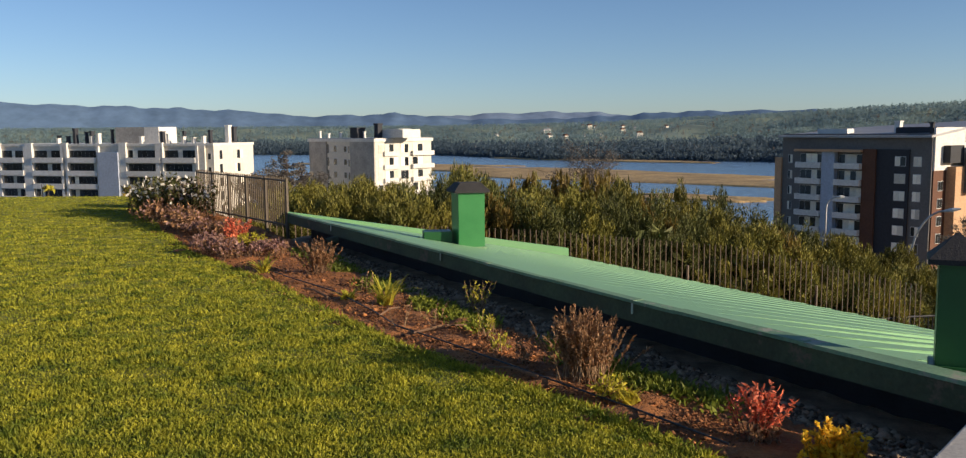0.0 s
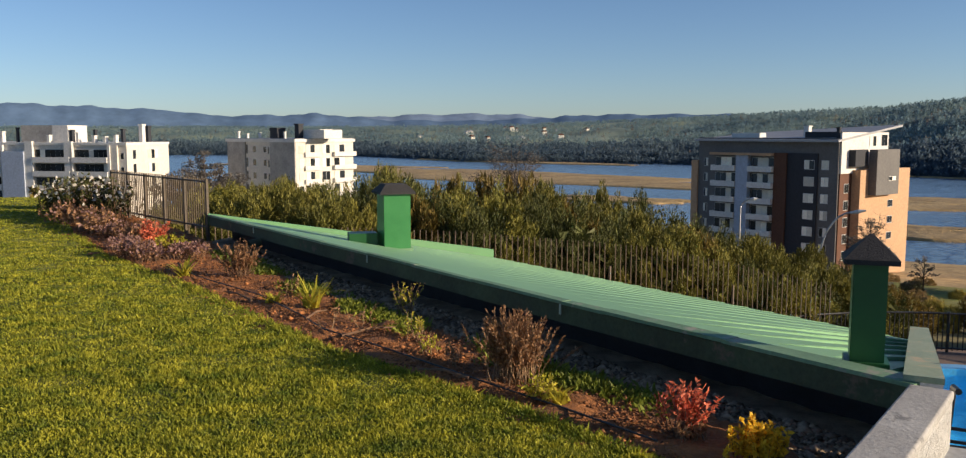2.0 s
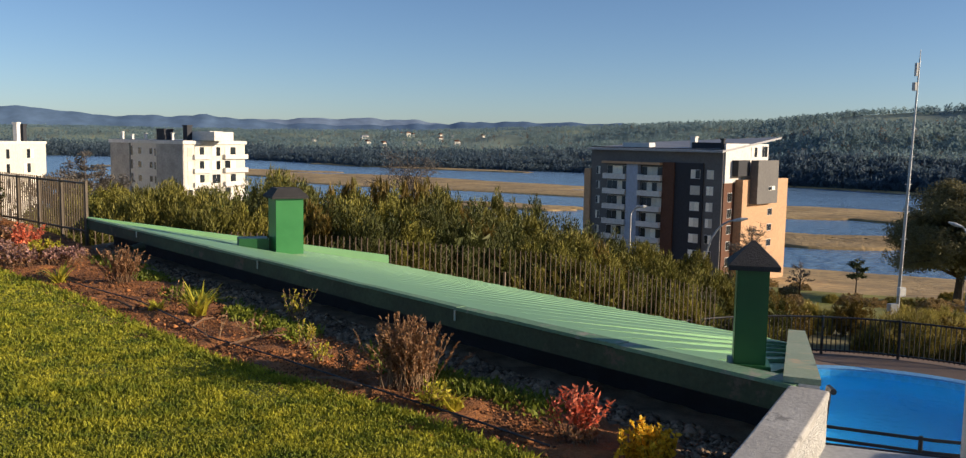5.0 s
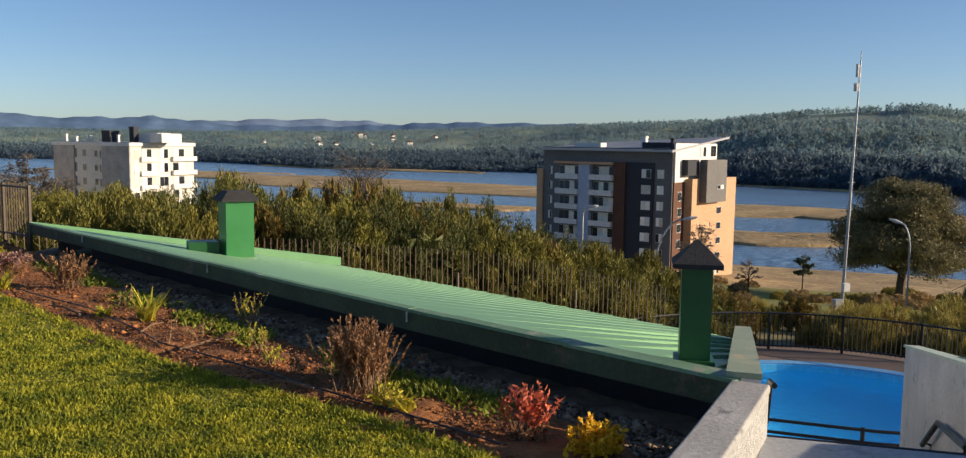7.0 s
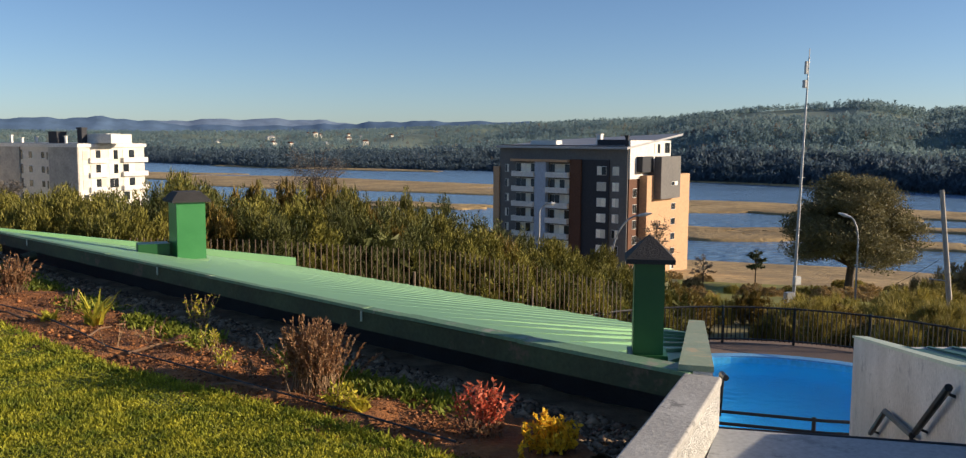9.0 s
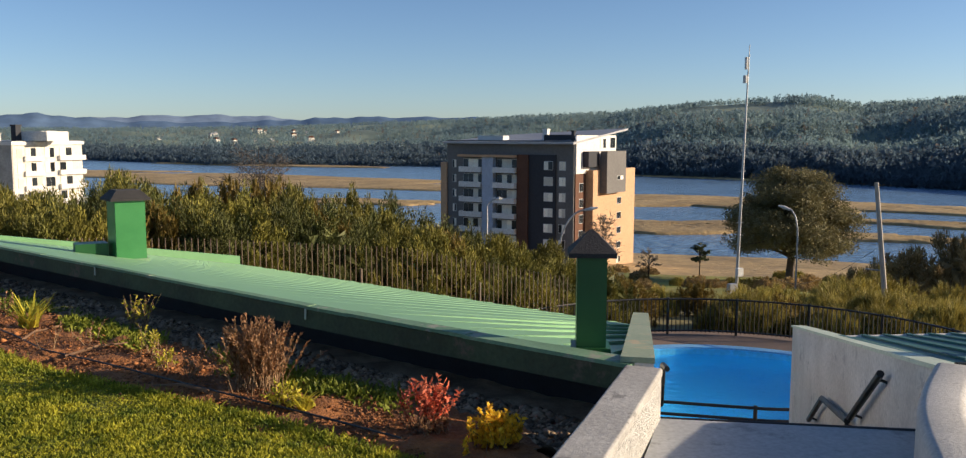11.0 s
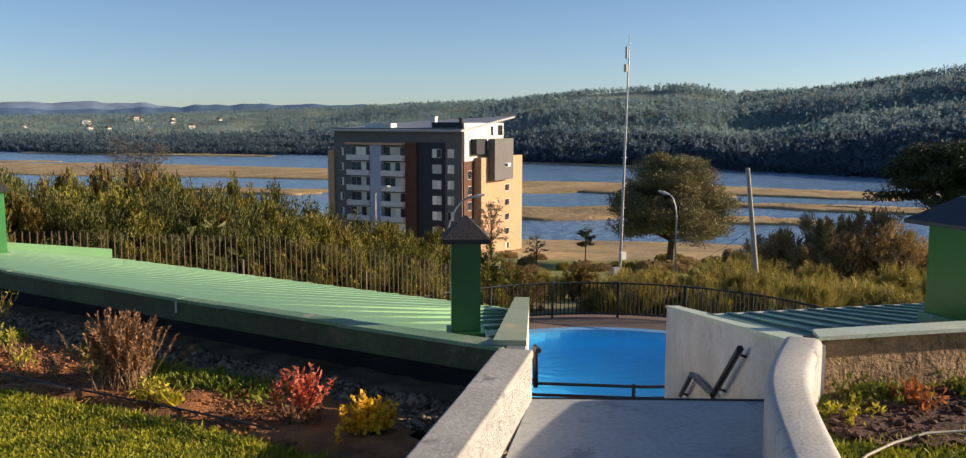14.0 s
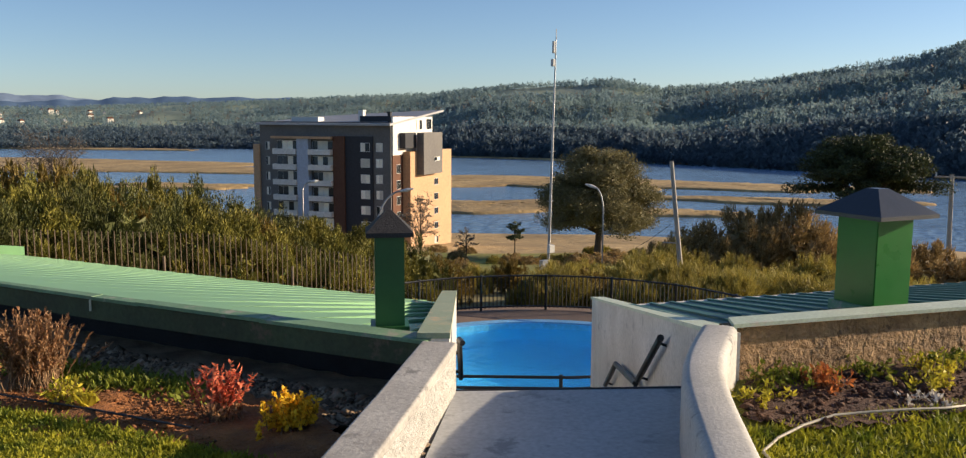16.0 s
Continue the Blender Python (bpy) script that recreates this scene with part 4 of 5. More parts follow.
part("penthouse", box((30, -8, TOPA + 0.2), (42, -2, TOPA + 3.6), 0, fl), "stone_clad", ba)
part("penthouse", box((24, -8, TOPA + 0.2), (29.99, -2, TOPA + 3.6), 0, fl), "render_white", ba)
for x, h, w in ((3.5, 3.6, 0.8), (14, 3.4, 0.7), (22.5, 3.4, 0.9), (34, 1.6, 0.8), (44, 4.0, 0.6), (52.5, 3.6, 0.9), (55, 3.4, 0.7), (59.5, 4.4, 1.0), (63, 2.2, 0.8), (67, 2.4, 0.8)):
    chim(ba, fl, x, -3.0, TOPA + 0.2, w, h * 0.75)
for x, h in ((8, 1.2), (12, 1.4), (18, 2.0), (29, 1.5), (47, 2.2), (50, 1.6), (64.5, 1.2), (-0.9 + 5, 1.5)):
    chim(ba, fl, x, -1.2, TOPA + 0.2, 0.9, h, "render_white")
chim(ba, fr_, 6.5, -3.0, TOPA + 0.2, 0.8, 3.7, "render_white")
chim(ba, fr_, 8.0, -3.0, TOPA + 0.2, 0.8, 3.4)

# ---- pool terrace ----
Z_DECK = -3.8


def ellipse(cx, cy, rx, ry, n=64, wob=0.0):
    a = np.linspace(0, 2 * np.pi, n, endpoint=False)
    return [(cx + rx * math.cos(t) * (1 + wob * math.cos(2 * t)), cy + ry * math.sin(t)) for t in a]


def annulus(bm, inner, outer, z0, z1):
    n = len(inner)
    v = [[bm.verts.new((p[0], p[1], z)) for p in ring_] for ring_, z in ((inner, z1), (outer, z1), (outer, z0), (inner, z0))]
    for a, b in zip(v, v[1:] + v[:1]):
        for i in range(n):
            bm.faces.new((a[i], a[(i + 1) % n], b[(i + 1) % n], b[i]))
    bmesh.ops.recalc_face_normals(bm, faces=bm.faces[:])
    return bm


PC, PR = (11.3, 14.6), (4.2, 4.15)
tagged(obj("pool_deck", annulus(bmesh.new(), ellipse(*PC, PR[0] + 0.3, PR[1] + 0.3), ellipse(*PC, 6.4, 6.1), Z_DECK - 0.6, Z_DECK), "deck"), "reddish paved deck round the pool", "paving", kind="structure")
pool = thing("swimming_pool", "rounded bright blue swimming pool with clear rippled water", "pool")
part("rim", annulus(bmesh.new(), ellipse(*PC, PR[0], PR[1]), ellipse(*PC, PR[0] + 0.3, PR[1] + 0.3), Z_DECK - 0.3, Z_DECK + 0.02), "pool_rim", pool, "pale blue painted rim")
bm = annulus(bmesh.new(), ellipse(*PC, PR[0] - 0.02, PR[1] - 0.02), ellipse(*PC, PR[0] + 0.1, PR[1] + 0.1), Z_DECK - 1.5, Z_DECK - 0.02)
v = [bm.verts.new((p[0], p[1], Z_DECK - 1.4)) for p in ellipse(*PC, PR[0] + 0.05, PR[1] + 0.05)]
bm.faces.new(v)
part("basin", bm, "pool_paint", pool, "bright blue painted basin")
bm = bmesh.new()
bm.faces.new([bm.verts.new((p[0], p[1], Z_DECK - 0.16)) for p in ellipse(*PC, PR[0], PR[1])])
w = part("water", bm, "pool_water", pool)
w.visible_shadow = False
tagged(pool)


def railing(name, pts, z_of, h, gap, material, label, post_every=12, rail_r=0.022, bar_r=0.009, low=0.1, spear=0.0, top=None):
    """A metal railing along plan points: posts, two rails and thin bars, each its own part."""
    rail = thing(name, label, "fence")
    P = [np.array(p, float) for p in pts]
    seg = [np.linalg.norm(b - a) for a, b in zip(P, P[1:])]
    total = sum(seg)

    def at(d):
        for a, b, L in zip(P, P[1:], seg):
            if d <= L + 1e-9:
                return a + (b - a) * d / L
            d -= L
        return P[-1]

    n = max(2, int(total / gap))
    bar = bmesh.new()
    tube(bar, [(0, 0, low * 0.5), (0, 0, h + spear)], bar_r, 5)
    me = None
    for i in range(n + 1):
        q = at(total * i / n)
        z = z_of(q)
        if i % post_every == 0:
            part("post", tube(bmesh.new(), [(q[0], q[1], z - 0.15), (q[0], q[1], z + h + 0.04)], bar_r * 2.6, 6), material, rail)
        elif me is None:
            o = part("bar", bar, material, rail)
            me = o.data
            o.location = (q[0], q[1], z)
        else:
            o = new("bar", me)
            o.parent, o.location = rail, (q[0], q[1], z)
    for off in (low, h if top is None else top):
        part("rail", tube(bmesh.new(), [(*at(total * i / 24), z_of(at(total * i / 24)) + off) for i in range(25)], rail_r, 6), material, rail)
    return rail


arc = [(11.3 + 5.9 * math.sin(radians(a)), 14.6 + 5.7 * math.cos(radians(a))) for a in np.linspace(-35, 100, 19)]
railing("pool_railing", arc, lambda q: Z_DECK, 0.97, 0.115, "black_metal", "black steel railing round the pool deck", 16, 0.026, 0.0145)
railing("pool_gate_rail", [(7.1, 11.87), (7.4, 11.66), (8.91, 10.62), (9.19, 10.49), (10.6, 10.0)], lambda q: Z_DECK, 1.19, 1.9, "black_metal", "black steel railing on the near side of the pool", 1, 0.026, 0.012, 1.0)

# brown picket fence behind the roof, going down to the pool
railing("picket_fence", [(-4.5, 17.9), (1.0, 18.5), (5.65, 19.2), (10.0, 19.7)], lambda q: lerp(q[0], [(-4.5, -1.8), (1.0, -2.1), (5.65, -2.6), (10.0, -3.6)]), 1.05, 0.125, "rust_metal", "thin brown metal picket fence in front of the shrubs", 24, 0.013, 0.0115, 0.15, 0.55, 0.4)
# fence at the end of the lawn
railing("garden_fence", [(-3.16, 14.1), (-5.75, 17.6)], lambda q: 0.0, 0.82, 0.085, "brown_metal", "dark brown steel garden fence with square posts", 10, 0.016, 0.0115, 0.1, 0.05)


# ---- grass ----
def scatter(poly, n, dens=None):
    """Random plan points in an outline; dens(x, y) in 0..1 thins them."""
    xs, ys = zip(*poly)
    out = np.zeros((0, 2))
    while len(out) < n:
        p = np.stack([rng.uniform(min(xs), max(xs), n * 3), rng.uniform(min(ys), max(ys), n * 3)], -1)
        ok = inside(p[:, 0], p[:, 1], poly)
        if dens is not None:
            ok &= rng.random(len(p)) < dens(p[:, 0], p[:, 1])
        out = np.concatenate([out, p[ok]])
    return out[:n]


def grass(name, pts, z, length, width, material, label, lean=0.55):
    n = len(pts)
    root = np.concatenate([pts, np.full((n, 1), z)], 1)
    way = unit(np.concatenate([rng.normal(0, lean, (n, 2)), np.ones((n, 1))], 1))
    v, f = blades(root, way, length * rng.uniform(0.5, 1.25, n), width * rng.uniform(0.7, 1.3, n), 0.4)
    return tagged(raw(name, v, f, material), label, "grass", kind="stuff")


def by_range(x, y):
    r = np.hypot(x, y)
    seen = (np.arctan2(x, y) > radians(-32)) & (y > 1.5)
    return np.where(seen & (r > 2.4), np.clip((3.6 / r) ** 1.7, 0, 1), 0)


VIEW_LAWN = [(1.35, 3.65), (1.05, 4.16), (0.62, 4.83), (0.32, 5.18), (-0.1, 5.74), (-0.66, 6.43), (-1.17, 7.3), (-2.34, 9.32), (-4.05, 11.82), (-5.18, 14.06), (-7.2, 19.0), (-8.4, 22.3), (-14, 22.6), (-4, 3), (-1.2, 2.0), (1.0, 2.5)]
pts = scatter(VIEW_LAWN, 290000, by_range)
far = np.hypot(pts[:, 0], pts[:, 1])
n = len(pts)
root = np.concatenate([pts, np.zeros((n, 1))], 1)
way = unit(np.concatenate([rng.normal(0, 0.6, (n, 2)), np.ones((n, 1))], 1))
tuft = np.array([noise.noise(Vector((x * 2.2, y * 2.2, 0))) for x, y in pts])
v, f = blades(root, way, (0.024 + 0.022 * tuft) * rng.uniform(0.6, 1.3, n) * np.clip(1.15 - far * 0.03, 0.6, 1), (0.003 + 0.00085 * far) * rng.uniform(0.7, 1.3, n), 0.4)
tagged(raw("grass_blades", v, f, "grass"), "short mown grass blades, yellow-green in the sun", "grass", kind="stuff")
EDGE = [(1.35, 3.65), (1.05, 4.16), (0.62, 4.83), (0.32, 5.18), (-0.1, 5.74), (-0.66, 6.43), (-1.17, 7.3), (-2.34, 9.32), (-4.05, 11.82), (-5.18, 14.06)]
t_ = rng.uniform(0, len(EDGE) - 1.001, 9000)
k_ = t_.astype(int)
E_ = np.array(EDGE)
pe = E_[k_] + (E_[k_ + 1] - E_[k_]) * (t_ - k_)[:, None] + rng.normal(0, 0.035, (9000, 2))
grass("lawn_edge_grass", pe, -0.01, 0.05, 0.009, "grass", "longer grass along the edge of the bed", 0.8)
STRIP = [(1.42, 4.9), (0.9, 5.65), (0.25, 6.75), (-0.52, 8.0), (-1.52, 9.85), (-2.5, 12.0)]
S_ = np.array(STRIP)
t_ = rng.uniform(0, len(STRIP) - 1.001, 15000)
k_ = t_.astype(int)
ps = S_[k_] + (S_[k_ + 1] - S_[k_]) * (t_ - k_)[:, None] + rng.normal(0, 0.085, (15000, 2))
clump = np.array([noise.noise(Vector((x * 1.7, y * 1.7, 5))) for x, y in ps]) + rng.normal(0, 0.12, len(ps))
grass("weed_strip", ps[clump > -0.12], -0.02, 0.06, 0.019, "weed_leaf", "low green weeds along the gravel", 0.9)
R_LAWN = [(2.9, 2.0), (3.3, 2.5), (3.7, 2.92), (4.4, 3.32), (7.5, 2.5), (6.5, 1.0), (4.0, 1.0)]
pr = scatter(R_LAWN, 34000)
cl = np.array([noise.noise(Vector((x * 1.5, y * 1.5, 9))) for x, y in pr])
back = (pr[:, 1] - 3.0 + 0.27 * (pr[:, 0] - 4.3))
grass("grass_beside_ramp", pr[(cl > -0.35) & ((back < -0.45) | (back > 0.05))], 0.0, 0.055, 0.009, "grass", "patchy short grass beside the ramp", 0.8)
R_BED = [(3.75, 2.85), (3.95, 3.05), (4.25, 3.28), (7.4, 2.46), (7.0, 1.9), (5.2, 2.2), (4.3, 2.35), (3.85, 2.55)]
patch("soil_patch", R_BED, 0.05, lambda x, y: rough_z(x, y, 0.02, 0.03, 3), "soil_dark", "dark turned soil below the block wall", "soil")


def lumps(name, poly, n, z, size, material, label, category, flat=0.6):
    """Loose stones or clods: small irregular eight-faced lumps joined in one mesh."""
    p = scatter(poly, n, lambda x, y: np.clip((4.5 / np.hypot(x, y)) ** 1.3, 0, 1))
    base = np.array([(1, 0, 0), (0, 1, 0), (-1, 0, 0), (0, -1, 0), (0, 0, 1), (0, 0, -1)], float)
    tri = np.array([(0, 1, 4), (1, 2, 4), (2, 3, 4), (3, 0, 4), (1, 0, 5), (2, 1, 5), (3, 2, 5), (0, 3, 5)])
    s = size * rng.lognormal(0, 0.45, n)
    ang = rng.uniform(0, 6.3, n)
    v = base[None] * rng.uniform(0.6, 1.3, (n, 6, 1))
    c, sn = np.cos(ang)[:, None], np.sin(ang)[:, None]
    v = np.stack([v[..., 0] * c - v[..., 1] * sn, v[..., 0] * sn + v[..., 1] * c, v[..., 2] * flat], -1) * s[:, None, None]
    v += np.concatenate([p, (z + s * 0.2)[:, None]], 1)[:, None]
    f = (tri[None] + 6 * np.arange(n)[:, None, None]).reshape(-1, 3)
    return tagged(raw(name, v.reshape(-1, 3), f, material), label, category, kind="stuff")


lumps("pebbles", [(1.9, 3.1), (1.95, 4.3), (1.5, 5.05), (0.98, 5.74), (0.32, 6.83), (-0.45, 8.1), (-1.45, 9.95), (-2.9, 14.0), (2.6, 4.25)], 9000, -0.12, 0.016, "gravel", "loose grey pebbles of the gravel strip", "gravel")
lumps("soil_clods", BED[:-4], 12000, -0.005, 0.0085, "clod", "clods and bark on the bare soil", "soil")
lumps("soil_clods_right", R_BED, 1500, 0.02, 0.014, "soil_dark", "clods on the soil by the block wall", "soil")


# ---- garden plants ----
def stems(n, h, spread, r, base=0.03, up=1.0, kinks=3):
    """Thin bent stems from one root: mesh arrays and their tips."""
    out, tips, ways = [], [], []
    for _ in range(n):
        a, l = rng.uniform(0, 6.3), h * rng.uniform(0.6, 1.05)
        d = np.array([math.cos(a) * spread * rng.uniform(0.1, 1), math.sin(a) * spread * rng.uniform(0.1, 1), up])
        p = np.array([rng.normal(0, base), rng.normal(0, base), -0.03])
        d = d / np.linalg.norm(d)
        pts = [p]
        for _k in range(kinks):
            d = unit(d + rng.normal(0, 0.13, 3))
            p = p + d * l / kinks
            pts.append(p)
        for p0, p1, w0, w1 in zip(pts, pts[1:], np.linspace(r, r * 0.35, kinks + 1), np.linspace(r, r * 0.35, kinks + 1)[1:]):
            sdir = unit(np.cross(p1 - p0, [0.3, 0.5, 0.1]))
            t2 = unit(np.cross(p1 - p0, sdir))
            tri = [sdir, -0.5 * sdir + 0.87 * t2, -0.5 * sdir - 0.87 * t2]
            v = np.array([p0 + w0 * q for q in tri] + [p1 + w1 * q for q in tri])
            f = np.array([(0, 1, 4), (0, 4, 3), (1, 2, 5), (1, 5, 4), (2, 0, 3), (2, 3, 5)])
            out.append((v, f))
        tips.append(pts), ways.append(d)
    return join(*out), tips, ways


def sprigs(tips, per, length, width, along=(0.35, 1.0), lean=0.8, up=0.6):
    """Small leaves along stems."""
    roots, ways = [], []
    for pts in tips:
        P = np.array(pts)
        for u in rng.uniform(along[0], along[1], per):
            x = u * (len(P) - 1)
            i = min(int(x), len(P) - 2)
            roots.append(P[i] + (P[i + 1] - P[i]) * (x - i))
            ways.append(unit(unit(P[i + 1] - P[i]) * up + rng.normal(0, lean, 3)))
    m = len(roots)
    return blades(np.array(roots), np.array(ways), length * rng.uniform(0.6, 1.3, m), width * rng.uniform(0.7, 1.3, m), 0.3)


def plant(name, label, category, x, y, h, spread, n_stem, stem_mat, leaf_mat, per, leaf_l, leaf_w, z=0.0, along=(0.35, 1.0), r=0.004, flower=None, group="plants in the flower bed", base=0.03, lean=0.8, up=0.6):
    p = thing(name, label, category, group, at=(x, y, z))
    (v, f), tips, _ = stems(n_stem, h, spread, r, base)
    tagged(raw("twig_mass", v, f, stem_mat, p), kind="stuff")
    if leaf_mat:
        v, f = sprigs(tips, per, leaf_l, leaf_w, along, lean, up)
        raw("foliage", v, f, leaf_mat, p)
    if flower:
        v, f = sprigs(tips, flower[1], flower[2], flower[2] * 0.8, (0.8, 1.0), 1.2, 0.6)
        raw("blossom", v, f, flower[0], p)
    return p


plant("heather_bush", "dry brown twiggy heather bush, almost leafless", "shrub", 0.655, 5.56, 0.47, 0.42, 160, "pale_twig", "brown_leaf", 48, 0.026, 0.009, base=0.075, up=1.2, lean=0.5)
plant("heather_bush", "small dry brown heather bush", "shrub", -1.89, 9.95, 0.42, 0.75, 90, "twig", "brown_leaf", 22, 0.034, 0.012, base=0.05, up=1.2, lean=0.5)
plant("red_shrub", "small shrub with coppery-red upright leaves", "shrub", 1.42, 4.42, 0.33, 0.36, 28, "twig", "red_leaf", 26, 0.032, 0.013, along=(0.4, 1.0), base=0.03)
plant("low_brown_plant", "low brown dried plant at the foot of the red shrub", "plant", 1.44, 4.36, 0.13, 1.0, 30, "pale_twig", "brown_leaf", 9, 0.03, 0.012, base=0.05)
plant("golden_shrub", "low golden-yellow leafy shrub", "shrub", 1.69, 4.07, 0.2, 0.65, 60, "twig", "yellow_leaf", 30, 0.03, 0.017, base=0.05)
plant("golden_shrub", "small yellow shrub beside the heather", "shrub", 0.76, 5.13, 0.17, 0.9, 30, "twig", "lily_leaf", 12, 0.032, 0.015, base=0.05)
for x, y, h, label in ((-0.92, 8.05, 0.3, "clump of arching yellow-green strap leaves"), (-2.53, 9.96, 0.24, "small clump of green strap leaves"), (-1.3, 8.3, 0.14, "tiny tuft of strap leaves"), (0.86, 5.0, 0.12, "green strap leaves below the yellow shrub")):
    p = thing("day_lily", label, "plant", "plants in the flower bed", at=(x, y, 0))
    m = 34
    a = rng.uniform(0, 6.3, m)
    root = np.stack([rng.normal(0, 0.03, m), rng.normal(0, 0.03, m), np.full(m, -0.02)], -1)
    V, F = [], []
    for i in range(m):
        d, L = np.array([math.cos(a[i]), math.sin(a[i]), 0]), h * rng.uniform(0.7, 1.25)
        sd = np.array([-d[1], d[0], 0]) * 0.011
        out_ = rng.uniform(0.45, 1.1)
        strip = []
        for u in np.linspace(0, 1, 6):
            c = root[i] + d * L * out_ * u + np.array([0, 0, L * (1.25 * u - 0.75 * out_ * u * u)])
            w = (1 - u ** 2.5) + 0.05
            strip += [c - sd * w, c + sd * w]
        V.append((np.array(strip), np.concatenate([[(2 * k, 2 * k + 1, 2 * k + 3), (2 * k, 2 * k + 3, 2 * k + 2)] for k in range(5)])))
    raw("leaf_clump", *join(*V), "lily_leaf", p)
for x, y, s in ((-3.61, 11.64, 1.0), (-3.25, 11.22, 0.9), (-2.8, 11.38, 0.85), (-4.62, 14.0, 0.9), (-3.95, 12.4, 0.8), (-2.95, 11.9, 0.6)):
    plant("pink_heather", "rounded heather bush covered in dusty pink flowers", "shrub", x, y, 0.27 * s, 0.8, 70, "twig", "brown_leaf", 8, 0.03, 0.012, base=0.1, flower=("pink_leaf", 6, 0.032))
plant("red_shrub", "small shrub with bright red leaves", "shrub", -3.7, 12.98, 0.36, 0.6, 34, "twig", "red_leaf", 16, 0.05, 0.022, base=0.06)
plant("golden_shrub", "low yellow-green shrub among the heathers", "shrub", -3.28, 12.32, 0.22, 0.9, 34, "twig", "lily_leaf", 16, 0.05, 0.022, base=0.07)
for x, y, h, w in ((-6.6, 17.5, 0.75, 0.45), (-5.9, 16.6, 0.85, 0.45), (-5.45, 16.3, 0.8, 0.42), (-7.2, 19.0, 0.6, 0.5)):
    plant("flowering_shrub", "tall dark leafy shrub dotted with white flowers", "shrub", x, y, h, w, 90, "twig", "gorse_dark", 14, 0.07, 0.03, base=0.18, r=0.006, flower=("white_flower", 1, 0.075), along=(0.15, 1.0))
for x, y, h in ((-5.2, 14.9, 0.42), (-4.85, 14.4, 0.36), (-5.9, 15.8, 0.45), (-4.1, 13.6, 0.28)):
    plant("brown_shrub", "rusty brown leafy shrub at the back of the bed", "shrub", x, y, h, 0.7, 60, "twig", "brown_leaf", 14, 0.06, 0.025, base=0.14, flower=("pink_leaf", 1, 0.05))
for x, y, h, n_ in ((0.04, 6.75, 0.26, 16), (-0.06, 7.8, 0.3, 22), (-0.7, 7.07, 0.26, 4), (0.12, 6.25, 0.2, 14), (-0.42, 7.3, 0.2, 6), (0.3, 6.0, 0.17, 12), (-1.2, 8.9, 0.2, 7)):
    plant("bare_perennial", "spindly half-bare perennial with a few pale leaves", "plant", x, y, h, 0.55, n_, "pale_twig", "lily_leaf" if n_ > 12 else "brown_leaf", 7, 0.03, 0.014, base=0.04)
for x, y, mat_, h, label in ((4.42, 3.2, "weed_leaf", 0.16, "green weedy clump against the block wall"), (4.62, 3.1, "weed_leaf", 0.13, "low green weeds under the block wall"), (4.05, 2.98, "lily_leaf", 0.12, "tuft of yellow-green grass beside the low wall"), (4.6, 2.98, "rust_leaf", 0.16, "small plant with orange-red leaves"), (5.05, 3.0, "weed_leaf", 0.13, "low leafy weeds in the soil"), (5.35, 2.75, "lily_leaf", 0.22, "yellow-leaved shrub beside the soil"), (5.1, 2.62, "lily_leaf", 0.14, "small yellow-leaved plant in the dark soil"), (5.7, 2.85, "weed_leaf", 0.15, "green weeds at the wall"), (4.85, 2.5, "white_flower", 0.09, "tiny pale-leaved plant beside the hose"), (6.2, 2.65, "lily_leaf", 0.2, "yellow-leaved shrub by the wall")):
    plant("garden_weed", label, "plant", x, y, h, 1.0, 30, "pale_twig", mat_, 11, 0.035, 0.016, base=0.07, group="plants beside the ramp")


# ---- shrubs and trees beyond ----
def shrub_mesh(n, leaf_l, leaf_w, clumps=110, spread=0.06, core=500, tall=2.4):
    """A bush one metre high and wide: upright leafy clumps of unlike size crowd round a dense dark inside."""
    a, u = rng.uniform(0, 6.3, clumps), rng.random(clumps)
    rad = 0.5 * np.sqrt(rng.random(clumps))
    top = np.clip(1 - (rad / 0.56) ** 3.5, 0.2, 1) * rng.uniform(0.74, 1.0, clumps)
    zc = np.where(u < 0.62, top - spread * tall * 0.7, top * rng.uniform(0.1, 0.9, clumps))
    rad = np.where(u < 0.62, rad, 0.44 + 0.06 * rng.random(clumps))
    mid = np.stack([np.cos(a) * rad, np.sin(a) * rad, np.clip(zc, 0.08, 1)], -1)
    size = spread * rng.uniform(0.6, 1.35, clumps)
    out = unit(np.stack([np.cos(a) * rad, np.sin(a) * rad, np.full(clumps, 0.8)], -1))
    w = rng.integers(0, clumps, n)
    d = unit(rng.normal(size=(n, 3)) + out[w] * 0.4)
    root = mid[w] + d * (size[w] * rng.random(n) ** 0.5)[:, None] * [1, 1, tall]
    root[:, 2] = np.clip(root[:, 2], 0.0, None)
    way = unit(d * 0.4 + out[w] * 0.6 + rng.normal(0, 0.4, (n, 3)) + [0, 0, 0.5])
    leaves = leaflets(root, way, leaf_l * rng.uniform(0.5, 1.4, n), leaf_w * rng.uniform(0.6, 1.3, n))
    q = unit(rng.normal(size=(core, 3))) * (rng.random((core, 1)) ** 0.4) * [0.4, 0.4, 0.4] + [0, 0, 0.4]
    inner = leaflets(q, unit(rng.normal(size=(core, 3))), np.full(core, 0.12), np.full(core, 0.1))
    return join(leaves, inner)


